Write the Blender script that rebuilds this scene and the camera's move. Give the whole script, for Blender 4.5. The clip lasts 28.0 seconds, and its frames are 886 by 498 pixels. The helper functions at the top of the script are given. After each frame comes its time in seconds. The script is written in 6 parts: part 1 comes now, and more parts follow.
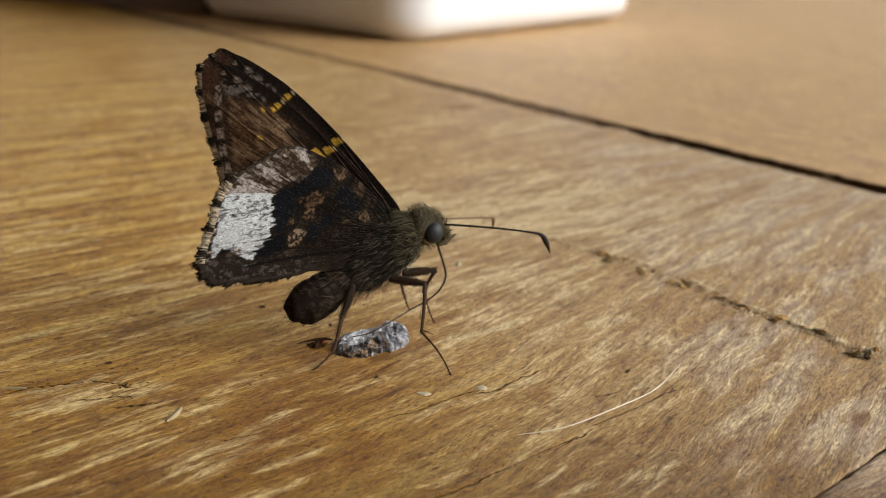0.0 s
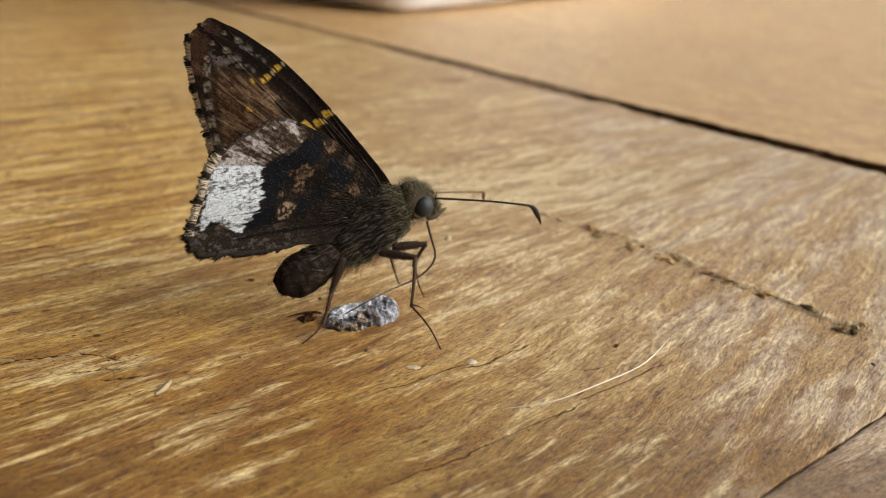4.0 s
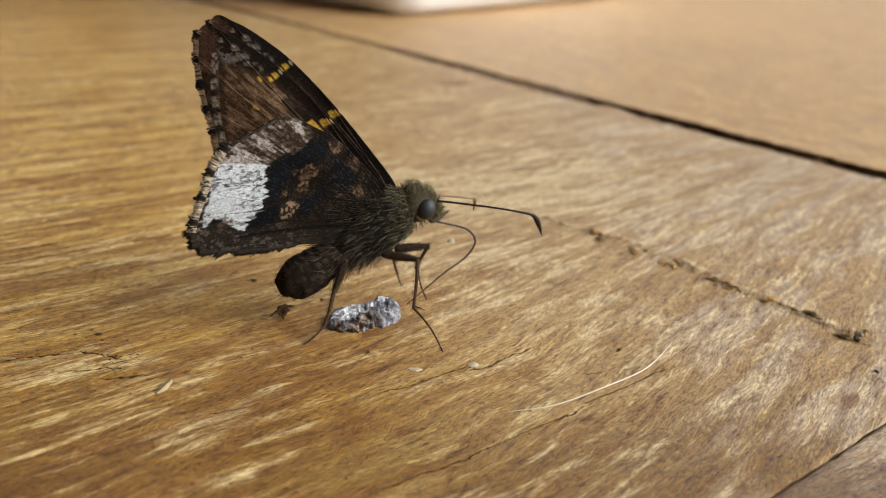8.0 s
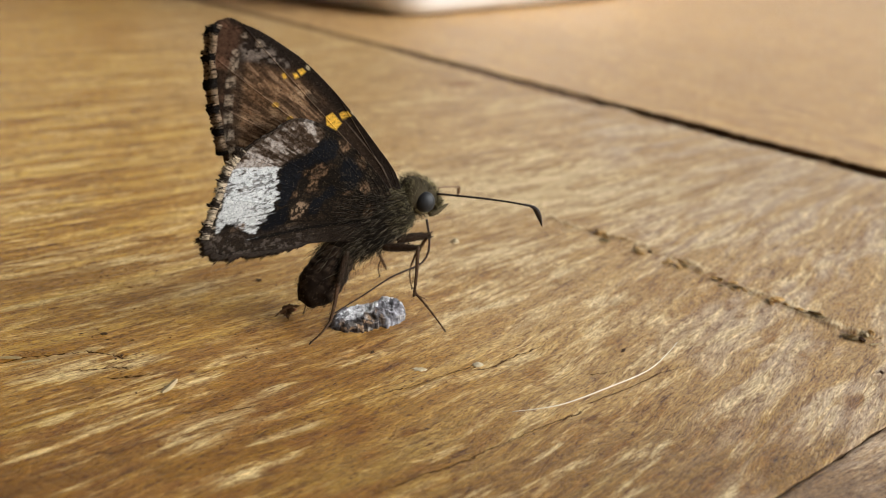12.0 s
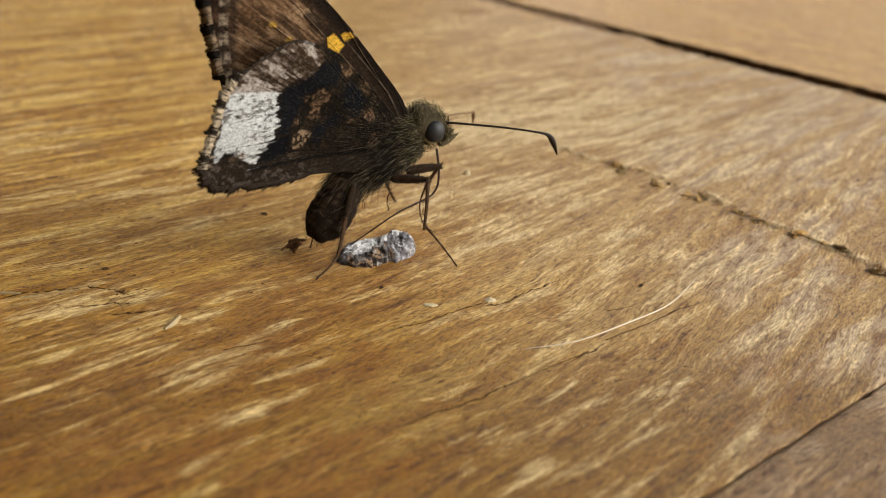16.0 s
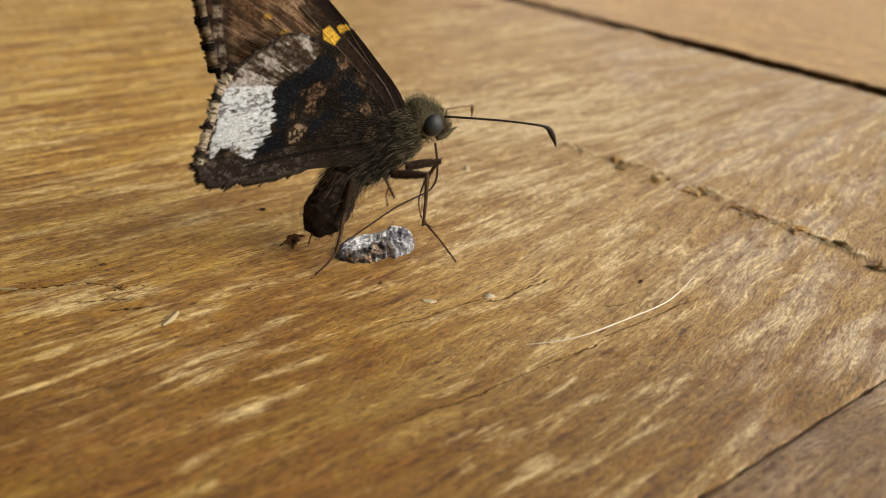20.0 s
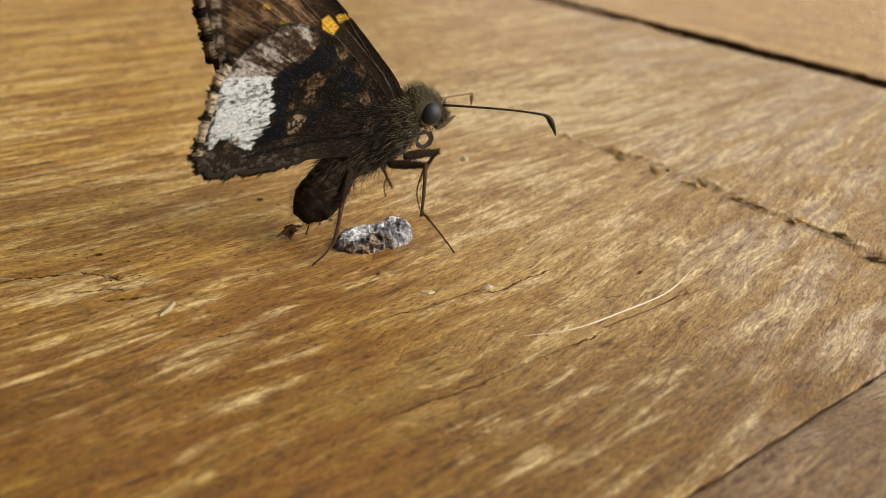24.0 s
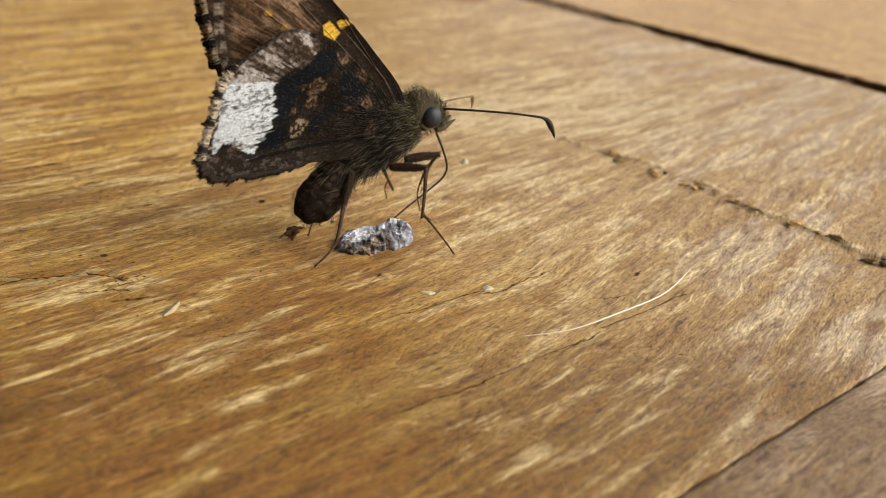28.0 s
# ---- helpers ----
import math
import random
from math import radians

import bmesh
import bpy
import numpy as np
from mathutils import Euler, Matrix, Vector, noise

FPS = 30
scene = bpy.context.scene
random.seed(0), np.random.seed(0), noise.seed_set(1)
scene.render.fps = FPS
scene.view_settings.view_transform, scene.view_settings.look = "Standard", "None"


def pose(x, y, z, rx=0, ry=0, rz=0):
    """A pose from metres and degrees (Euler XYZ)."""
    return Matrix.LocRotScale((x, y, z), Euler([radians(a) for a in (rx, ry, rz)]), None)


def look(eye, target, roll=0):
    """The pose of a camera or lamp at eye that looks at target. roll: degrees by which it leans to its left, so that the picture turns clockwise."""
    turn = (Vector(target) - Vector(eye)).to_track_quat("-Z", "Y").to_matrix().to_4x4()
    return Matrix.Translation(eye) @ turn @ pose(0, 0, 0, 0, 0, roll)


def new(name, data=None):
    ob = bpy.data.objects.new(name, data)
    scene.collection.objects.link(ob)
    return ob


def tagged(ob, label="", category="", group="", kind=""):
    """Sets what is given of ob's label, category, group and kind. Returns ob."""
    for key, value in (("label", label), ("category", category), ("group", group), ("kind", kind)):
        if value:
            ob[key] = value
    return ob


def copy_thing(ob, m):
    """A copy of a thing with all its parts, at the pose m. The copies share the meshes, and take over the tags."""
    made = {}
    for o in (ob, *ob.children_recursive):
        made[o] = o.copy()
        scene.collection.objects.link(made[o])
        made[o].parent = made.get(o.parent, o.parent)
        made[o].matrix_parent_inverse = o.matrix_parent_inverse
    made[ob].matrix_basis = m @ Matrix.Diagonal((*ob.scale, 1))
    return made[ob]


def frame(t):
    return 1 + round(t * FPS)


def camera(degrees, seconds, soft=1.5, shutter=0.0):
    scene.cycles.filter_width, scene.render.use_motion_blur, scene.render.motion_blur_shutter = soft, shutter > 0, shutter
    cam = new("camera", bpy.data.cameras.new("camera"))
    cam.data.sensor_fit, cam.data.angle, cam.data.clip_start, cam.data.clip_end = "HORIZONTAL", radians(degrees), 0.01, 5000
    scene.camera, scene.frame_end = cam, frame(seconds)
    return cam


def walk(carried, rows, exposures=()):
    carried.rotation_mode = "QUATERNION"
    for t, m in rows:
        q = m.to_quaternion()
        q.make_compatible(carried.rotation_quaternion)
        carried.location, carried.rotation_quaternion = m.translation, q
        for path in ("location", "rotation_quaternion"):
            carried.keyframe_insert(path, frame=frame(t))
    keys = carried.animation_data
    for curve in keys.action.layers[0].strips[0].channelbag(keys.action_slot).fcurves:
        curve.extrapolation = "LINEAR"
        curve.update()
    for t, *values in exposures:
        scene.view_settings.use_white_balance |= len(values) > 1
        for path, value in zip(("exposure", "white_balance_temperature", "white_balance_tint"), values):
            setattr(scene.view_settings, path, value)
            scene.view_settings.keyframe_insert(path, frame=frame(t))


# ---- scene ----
cam = camera(54.0, 28.0, soft=0.65)
cam.data.dof.use_dof = True
cam.data.dof.focus_distance = 0.0715
cam.data.dof.aperture_fstop = 38.0
PATH = [
    (0, (0.00000, -0.07500, 0.03600), (0.00000, 0.00018, 0.00864), 2.00),
    (0.5, (0.00008, -0.07402, 0.03551), (0.00006, 0.00069, 0.00689), 2.18),
    (1, (-0.00011, -0.07389, 0.03538), (0.00007, 0.00039, 0.00567), 2.22),
    (1.5, (-0.00017, -0.07467, 0.03577), (0.00036, -0.00035, 0.00618), 2.18),
    (2, (-0.00015, -0.07488, 0.03589), (0.00072, -0.00053, 0.00636), 2.20),
    (2.5, (-0.00015, -0.07480, 0.03584), (0.00084, -0.00045, 0.00632), 2.27),
    (3, (-0.00012, -0.07479, 0.03584), (0.00091, -0.00044, 0.00632), 2.35),
    (3.5, (-0.00015, -0.07486, 0.03592), (0.00096, -0.00052, 0.00639), 2.50),
    (5.5, (-0.00020, -0.07480, 0.03585), (0.00096, -0.00044, 0.00635), 2.88),
    (6, (-0.00017, -0.07473, 0.03575), (0.00093, -0.00034, 0.00633), 3.02),
    (6.5, (-0.00015, -0.07472, 0.03573), (0.00091, -0.00031, 0.00637), 3.16),
    (7, (-0.00017, -0.07470, 0.03568), (0.00089, -0.00027, 0.00636), 3.22),
    (7.5, (-0.00023, -0.07472, 0.03578), (0.00082, -0.00030, 0.00644), 3.18),
    (8, (-0.00022, -0.07473, 0.03578), (0.00073, -0.00028, 0.00650), 3.15),
    (8.5, (-0.00017, -0.07481, 0.03577), (0.00064, -0.00034, 0.00655), 3.10),
    (9, (-0.00029, -0.07481, 0.03579), (0.00059, -0.00034, 0.00658), 3.17),
    (9.5, (-0.00017, -0.07489, 0.03585), (0.00055, -0.00042, 0.00662), 3.13),
    (10, (-0.00021, -0.07487, 0.03587), (0.00051, -0.00042, 0.00661), 3.16),
    (10.5, (-0.00023, -0.07500, 0.03584), (0.00047, -0.00052, 0.00666), 3.13),
    (11, (-0.00009, -0.07496, 0.03584), (0.00045, -0.00048, 0.00663), 3.11),
    (11.5, (-0.00017, -0.07484, 0.03576), (0.00040, -0.00038, 0.00651), 3.14),
    (12, (-0.00021, -0.07484, 0.03576), (0.00030, -0.00037, 0.00653), 3.08),
    (12.5, (-0.00017, -0.07489, 0.03582), (0.00023, -0.00044, 0.00655), 3.03),
    (14.5, (-0.00020, -0.07370, 0.03521), (-0.00017, 0.00043, 0.00512), 2.81),
    (15, (-0.00015, -0.07295, 0.03476), (-0.00025, 0.00012, 0.00219), 2.81),
    (15.5, (-0.00002, -0.07244, 0.03454), (-0.00028, -0.00031, -0.00006), 2.75),
    (16, (-0.00021, -0.07233, 0.03444), (-0.00039, -0.00025, -0.00028), 2.79),
    (16.5, (-0.00014, -0.07225, 0.03438), (-0.00042, -0.00021, -0.00040), 2.76),
    (17, (-0.00014, -0.07244, 0.03447), (-0.00041, -0.00038, -0.00028), 2.74),
    (17.5, (-0.00025, -0.07209, 0.03437), (-0.00045, -0.00004, -0.00040), 2.81),
    (18, (-0.00019, -0.07212, 0.03436), (-0.00038, -0.00007, -0.00041), 2.84),
    (18.5, (-0.00021, -0.07202, 0.03436), (-0.00030, -0.00004, -0.00055), 2.82),
    (19, (-0.00019, -0.07204, 0.03434), (-0.00029, -0.00008, -0.00061), 2.78),
    (19.5, (-0.00020, -0.07202, 0.03431), (-0.00030, -0.00013, -0.00077), 2.78),
    (20, (-0.00020, -0.07204, 0.03435), (-0.00029, -0.00015, -0.00076), 2.82),
    (20.5, (-0.00020, -0.07203, 0.03422), (-0.00029, -0.00014, -0.00087), 2.85),
    (21, (-0.00024, -0.07209, 0.03422), (-0.00028, -0.00024, -0.00096), 2.89),
    (21.5, (-0.00020, -0.07189, 0.03426), (-0.00025, -0.00015, -0.00114), 2.86),
    (23.5, (-0.00021, -0.07185, 0.03405), (-0.00014, -0.00020, -0.00154), 2.92),
    (24, (-0.00021, -0.07175, 0.03405), (-0.00009, -0.00017, -0.00168), 2.99),
    (24.5, (-0.00025, -0.07181, 0.03403), (-0.00008, -0.00022, -0.00167), 3.01),
    (25, (-0.00025, -0.07177, 0.03394), (-0.00007, -0.00024, -0.00188), 3.08),
    (25.5, (-0.00026, -0.07151, 0.03379), (-0.00010, -0.00011, -0.00228), 3.14),
    (26, (-0.00019, -0.07163, 0.03395), (-0.00004, -0.00026, -0.00220), 3.14),
    (26.5, (-0.00033, -0.07202, 0.03417), (-0.00001, -0.00058, -0.00182), 3.19),
    (27, (-0.00031, -0.07222, 0.03428), (-0.00006, -0.00076, -0.00168), 3.16),
    (27.5, (-0.00035, -0.07256, 0.03442), (-0.00005, -0.00101, -0.00135), 3.15),
    (28, (-0.00034, -0.07268, 0.03452), (-0.00011, -0.00104, -0.00109), 3.14),
]
walk(cam, [(t, look(eye, target, roll)) for t, eye, target, roll in PATH],
     exposures=((0, -0.41, 6350, 10), (0.4, -0.29, 6350, 10), (1, -0.16, 6350, 10), (8, -0.16, 6150, 10), (12.5, -0.16, 6400, 10), (15, -0.22, 6800, 10), (24.5, -0.21, 6900, 10), (25.6, -0.05, 6650, 10), (28, -0.03, 6550, 10)))

# ---- light: soft daylight from a bright overcast sky, strongest from the side of the tub ----
world = bpy.data.worlds.new("world")
scene.world = world
world.use_nodes = True
wn = world.node_tree
sky = wn.nodes.new("ShaderNodeTexSky")
sky.sky_type = "NISHITA"
sky.sun_disc = False
sky.sun_elevation = radians(32)
sky.sun_rotation = radians(103)
sky.dust_density = 4.0
cloud = wn.nodes.new("ShaderNodeHueSaturation")  # an overcast sky: the blue is veiled
cloud.inputs["Saturation"].default_value = 0.10
wn.links.new(sky.outputs[0], cloud.inputs["Color"])
wn.links.new(cloud.outputs[0], wn.nodes["Background"].inputs[0])
wn.nodes["Background"].inputs[1].default_value = 0.30
sun = new("sun", bpy.data.lights.new("sun", "SUN"))
sun.data.energy = 1.5
sun.data.angle = radians(80)
sun.data.color = (1.0, 0.93, 0.82)
sun.matrix_world = look((1.9, 0.22, 1.3), (0, 0, 0))

MM = 0.001


# ---- materials ----
def nodes_of(name):
    m = bpy.data.materials.new(name)
    m.use_nodes = True
    nt = m.node_tree
    return m, nt, nt.nodes["Principled BSDF"]


def node(nt, kind, **values):
    n = nt.nodes.new(kind)
    for key, value in values.items():
        n.inputs[key].default_value = value
    return n


def ramp(nt, fac, stops):
    r = nt.nodes.new("ShaderNodeValToRGB")
    e = r.color_ramp.elements
    e[0].position, e[0].color = stops[0][0], (*stops[0][1], 1)
    e[1].position, e[1].color = stops[-1][0], (*stops[-1][1], 1)
    for p, c in stops[1:-1]:
        x = e.new(p)
        x.color = (*c, 1)
    nt.links.new(fac, r.inputs[0])
    return r.outputs[0]


def mixed(nt, fac, a, b, mode="MIX"):
    m = nt.nodes.new("ShaderNodeMix")
    m.data_type, m.blend_type = "RGBA", mode
    for socket, value in ((m.inputs[0], fac), (m.inputs[6], a), (m.inputs[7], b)):
        if isinstance(value, (int, float)):
            socket.default_value = value
        elif isinstance(value, tuple):
            socket.default_value = (*value, 1)
        else:
            nt.links.new(value, socket)
    return m.outputs[2]


def coords(nt, scale, turn=0.0):
    tc = nt.nodes.new("ShaderNodeTexCoord")
    mp = nt.nodes.new("ShaderNodeMapping")
    mp.inputs["Rotation"].default_value = (0, 0, radians(turn))
    mp.inputs["Scale"].default_value = scale
    nt.links.new(tc.outputs["Object"], mp.inputs[0])
    return mp.outputs[0]


def noise_of(nt, vec, scale, detail=6.0, rough=0.6, distort=0.0):
    n = node(nt, "ShaderNodeTexNoise", Scale=scale, Detail=detail, Roughness=rough, Distortion=distort)
    nt.links.new(vec, n.inputs["Vector"])
    return n.outputs[0]


def bumped(nt, bsdf, height, strength, distance):
    b = node(nt, "ShaderNodeBump", Strength=strength, Distance=distance)
    nt.links.new(height, b.inputs["Height"])
    nt.links.new(b.outputs[0], bsdf.inputs["Normal"])


def wood_material(name, tone, gloss=0.22):
    """Old varnished softwood. 'grain' is the way of the fibres on the mesh; 'pale', 'stain' and 'crack' are its wear;
    'deep' is painted shade.
    """
    m, nt, b = nodes_of(name)

    def attribute(key):
        n = nt.nodes.new("ShaderNodeAttribute")
        n.attribute_name = key
        return n

    g = attribute("grain")
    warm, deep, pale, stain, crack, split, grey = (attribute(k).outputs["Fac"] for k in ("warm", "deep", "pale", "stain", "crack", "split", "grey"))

    def field(scale, detail, rough, distort):
        mp = nt.nodes.new("ShaderNodeMapping")
        mp.inputs["Scale"].default_value = scale
        nt.links.new(g.outputs["Vector"], mp.inputs[0])
        return noise_of(nt, mp.outputs[0], 1.0, detail, rough, distort)

    def sums(a, factor, c, offset=0.0):
        """a * factor + c + offset"""
        one = nt.nodes.new("ShaderNodeMath")
        one.operation = "MULTIPLY_ADD"
        nt.links.new(a, one.inputs[0])
        one.inputs[1].default_value = factor
        if isinstance(c, float):
            one.inputs[2].default_value = c + offset
            return one.outputs[0]
        nt.links.new(c, one.inputs[2])
        two = nt.nodes.new("ShaderNodeMath")
        nt.links.new(one.outputs[0], two.inputs[0])
        two.inputs[1].default_value = offset
        return two.outputs[0]

    wide = field((13, 48, 1), 4.0, 0.6, 0.9)
    patch = field((42, 190, 1), 5.0, 0.62, 0.8)
    band = field((16, 330, 1), 4.0, 0.6, 0.5)
    streak = field((95, 800, 1), 7.0, 0.70, 0.9)
    rust = field((150, 420, 1), 7.0, 0.70, 1.6)
    fibre = field((600, 2600, 1), 6.0, 0.74, 0.6)
    grit = field((1500, 6400, 1), 4.0, 0.72, 0.4)
    pore = field((2300, 3900, 1), 3.0, 0.75, 0.3)
    dark, mid, light, palest = tone
    c = ramp(nt, wide, [(0.30, mid), (0.62, light)])
    c = mixed(nt, 0.55, c, ramp(nt, patch, [(0.34, tuple(0.5 * (p + q) for p, q in zip(dark, mid))), (0.47, mid), (0.62, light)]))
    # golden and straw bands, strongest where 'warm' is high
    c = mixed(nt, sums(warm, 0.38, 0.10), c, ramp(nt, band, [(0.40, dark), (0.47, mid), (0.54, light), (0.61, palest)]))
    # left side's own warm hue; its fade with distance is painted light
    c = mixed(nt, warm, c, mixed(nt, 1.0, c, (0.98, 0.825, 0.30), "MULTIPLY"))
    # near wood darkened in colour, in place of light that falls off there
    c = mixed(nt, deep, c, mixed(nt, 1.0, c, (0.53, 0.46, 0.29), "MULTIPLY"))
    # grey worn patches
    c = mixed(nt, mixed(nt, 1.0, grey, ramp(nt, patch, [(0.45, (0, 0, 0)), (0.56, (0.8, 0.8, 0.8))]), "MULTIPLY"), c, (0.42, 0.32, 0.225))
    # straw streaks of bared fibres, ragged along the grain, fewer where 'deep' darkens
    bare = sums(deep, -0.055, sums(pale, 0.23, sums(patch, 0.55, streak, -0.285)))
    bare = sums(fibre, 0.16, bare, -0.08)
    straw = tuple(0.30 * p + 0.70 * q for p, q in zip(light, palest))
    c = mixed(nt, ramp(nt, bare, [(0.50, (0, 0, 0)), (0.55, (0.28, 0.28, 0.28)), (0.61, (0.62, 0.62, 0.62)), (0.70, (0.85, 0.85, 0.85))]), c, mixed(nt, warm, straw, tuple(p * q for p, q in zip(straw, (0.95, 0.89, 0.72)))))
    # rust-brown soaking
    soak = sums(stain, 0.35, sums(fibre, 0.12, rust, -0.06))
    red = (1.20 * dark[0], 1.06 * dark[1], 0.55 * dark[2])
    c = mixed(nt, ramp(nt, soak, [(0.50, (0, 0, 0)), (0.60, (0.45, 0.45, 0.45)), (0.72, (0.85, 0.85, 0.85))]), c, red)
    # fibres, grit and pores
    c = mixed(nt, 0.80, c, ramp(nt, fibre, [(0.37, (0.54, 0.41, 0.29)), (0.48, (1, 1, 1)), (0.62, (1.32, 1.32, 1.28))]), "MULTIPLY")
    c = mixed(nt, 0.6, c, ramp(nt, streak, [(0.36, (0.66, 0.56, 0.45)), (0.50, (1, 1, 1)), (0.64, (1.18, 1.18, 1.15))]), "MULTIPLY")
    c = mixed(nt, 0.95, c, ramp(nt, grit, [(0.36, (0.56, 0.45, 0.35)), (0.48, (1, 1, 1)), (0.62, (1.32, 1.31, 1.27))]), "MULTIPLY")
    fissure = field((300, 2100, 1), 5.0, 0.66, 0.9)
    c = mixed(nt, 0.9, c, ramp(nt, fissure, [(0.355, (0.40, 0.28, 0.18)), (0.415, (1, 1, 1)), (0.60, (1, 1, 1)), (0.66, (1.22, 1.22, 1.2))]), "MULTIPLY")
    pits = sums(streak, 0.35, sums(patch, 0.25, pore, -0.30))
    c = mixed(nt, 0.9, c, ramp(nt, pits, [(0.325, (0.22, 0.12, 0.065)), (0.385, (1, 1, 1))]), "MULTIPLY")
    c = mixed(nt, crack, c, (0.150, 0.085, 0.032))
    # thin jagged cracks: signed distance to the nearest one, over its width
    near = nt.nodes.new("ShaderNodeMath")
    near.operation = "ABSOLUTE"
    nt.links.new(sums(pore, 7.0, split, -3.5), near.inputs[0])
    gap = ramp(nt, near.outputs[0], [(0.45, (1, 1, 1)), (0.95, (0, 0, 0))])
    c = mixed(nt, gap, c, (0.060, 0.032, 0.014))
    nt.links.new(c, b.inputs["Base Color"])
    r = ramp(nt, bare, [(0.45, (0.42, 0.42, 0.42)), (0.62, (0.62, 0.62, 0.62))])
    nt.links.new(r, b.inputs["Roughness"])
    nt.links.new(ramp(nt, near.outputs[0], [(0.45, (0, 0, 0)), (0.95, (gloss, gloss, gloss))]), b.inputs["Specular IOR Level"])
    bumped(nt, b, mixed(nt, gap, mixed(nt, 0.4, mixed(nt, 0.5, mixed(nt, 0.5, fibre, fissure), pits), grit), (0, 0, 0)), 1.0, 0.00042)
    return m


def plain(name, colour, rough=0.5, metal=0.0, grain=0.0, scale=900.0, spec=0.5):
    m, nt, b = nodes_of(name)
    b.inputs["Roughness"].default_value = rough
    b.inputs["Metallic"].default_value = metal
    b.inputs["Specular IOR Level"].default_value = spec
    n = noise_of(nt, coords(nt, (1, 1, 1)), scale, 6.0, 0.65)
    lo = tuple(v * (1 - grain) for v in colour)
    hi = tuple(min(1, v * (1 + grain)) for v in colour)
    nt.links.new(ramp(nt, n, [(0.3, lo), (0.7, hi)]), b.inputs["Base Color"])
    if grain > 0.05:
        bumped(nt, b, n, 0.35, 0.12 / scale)
    return m


def coloured(name, rough, scale, spec=0.3, depth=0.00006, amount=0.6, flecks=False):
    """Colour from the mesh's own pattern, broken up by fine scales."""
    m, nt, b = nodes_of(name)
    a = nt.nodes.new("ShaderNodeAttribute")
    a.attribute_name = "pattern"
    n = noise_of(nt, coords(nt, scale), 1.0, 4.0, 0.75)
    c = mixed(nt, amount, a.outputs["Color"], ramp(nt, n, [(0.3, (0.35, 0.35, 0.35)), (0.55, (1, 1, 1)), (0.75, (1.7, 1.6, 1.5))]), "MULTIPLY")
    if flecks:  # single pale and dark scales
        f = noise_of(nt, coords(nt, (1, 1, 1)), 7500.0, 2.0, 0.7)
        c = mixed(nt, ramp(nt, f, [(0.64, (0, 0, 0)), (0.70, (0.20, 0.20, 0.20))]), c, mixed(nt, 0.5, c, (0.50, 0.38, 0.22), "ADD"))
        c = mixed(nt, 1.0, c, ramp(nt, f, [(0.34, (0.35, 0.34, 0.34)), (0.44, (1, 1, 1))]), "MULTIPLY")
    nt.links.new(c, b.inputs["Base Color"])
    b.inputs["Roughness"].default_value = rough
    b.inputs["Specular IOR Level"].default_value = spec
    bumped(nt, b, n, 0.6, depth)
    return m


WOOD = wood_material("old_wood", ((0.180, 0.088, 0.021), (0.362, 0.217, 0.070), (0.478, 0.327, 0.140), (0.68, 0.575, 0.37)))
WOOD_EDGE = wood_material("old_wood_grey", ((0.20, 0.120, 0.065), (0.33, 0.215, 0.125), (0.43, 0.300, 0.185), (0.60, 0.47, 0.31)))
WOOD_GREY = wood_material("old_wood_end", ((0.30, 0.175, 0.07), (0.44, 0.28, 0.125), (0.54, 0.36, 0.17), (0.64, 0.46, 0.24)))
WING = coloured("wing_scales", 0.8, (2500, 6500, 6500), 0.06, 0.00006, 0.50, True)
FUR = coloured("body_fur", 0.8, (2500, 2500, 2500), 0.10, amount=0.4)
SHELL = coloured("abdomen_scales", 0.75, (7000, 3500, 3500), 0.06)
DUNG = coloured("dried_dropping", 0.85, (3000, 3000, 3000), 0.2, 0.00015)
EYE = plain("compound_eye", (0.018, 0.019, 0.020), 0.5, 0, 0.05, 4000, 0.3)
CHITIN = plain("dark_chitin", (0.020, 0.012, 0.008), 0.5, 0, 0.35, 5000, 0.2)
LEG = plain("leg_scales", (0.060, 0.032, 0.017), 0.7, 0, 0.7, 4000, 0.1)
FEMUR = plain("femur_scales", (0.034, 0.020, 0.012), 0.75, 0, 0.6, 4000, 0.1)
PROBOSCIS = plain("proboscis_horn", (0.030, 0.013, 0.008), 0.35, 0, 0.2, 3000)
HORN = plain("antenna_brown", (0.16, 0.085, 0.03), 0.5, 0, 0.3, 3000)
LEGWOOD = plain("table_leg_wood", (0.22, 0.13, 0.055), 0.6, 0, 0.3, 40)
TUB = plain("white_glazed", (0.80, 0.80, 0.79), 0.28, 0, 0.03, 30)
HAIR = plain("pale_hair", (0.68, 0.60, 0.45), 0.4, 0, 0.05, 900)
CRUMB = plain("pale_crumb", (0.50, 0.42, 0.27), 0.7, 0, 0.2, 2500)
SLIVER = plain("wood_sliver", (0.29, 0.215, 0.10), 0.6, 0, 0.25, 2500)
HUSK = plain("brown_husk", (0.062, 0.030, 0.012), 0.9, 0, 0.7, 2600, 0.1)
CHIP = plain("torn_wood", (0.50, 0.32, 0.12), 0.75, 0, 0.5, 2200)
BUFF = plain("buff_scales", (0.24, 0.20, 0.11), 0.8, 0, 0.4, 5000, 0.1)
RUST = plain("rust_scale", (0.30, 0.09, 0.03), 0.6, 0, 0.3, 2500)
SOIL = plain("dark_speck", (0.080, 0.042, 0.017), 0.9, 0, 0.4, 2500)
BOARDING = plain("dark_boarding", (0.15, 0.10, 0.065), 0.6, 0, 0.3, 3)
GRIME = plain("joint_grime", (0.12, 0.072, 0.038), 0.9, 0, 0.85, 260, 0.1)
PACKED = plain("packed_dirt", (0.13, 0.078, 0.042), 0.95, 0, 0.8, 500, 0.1)
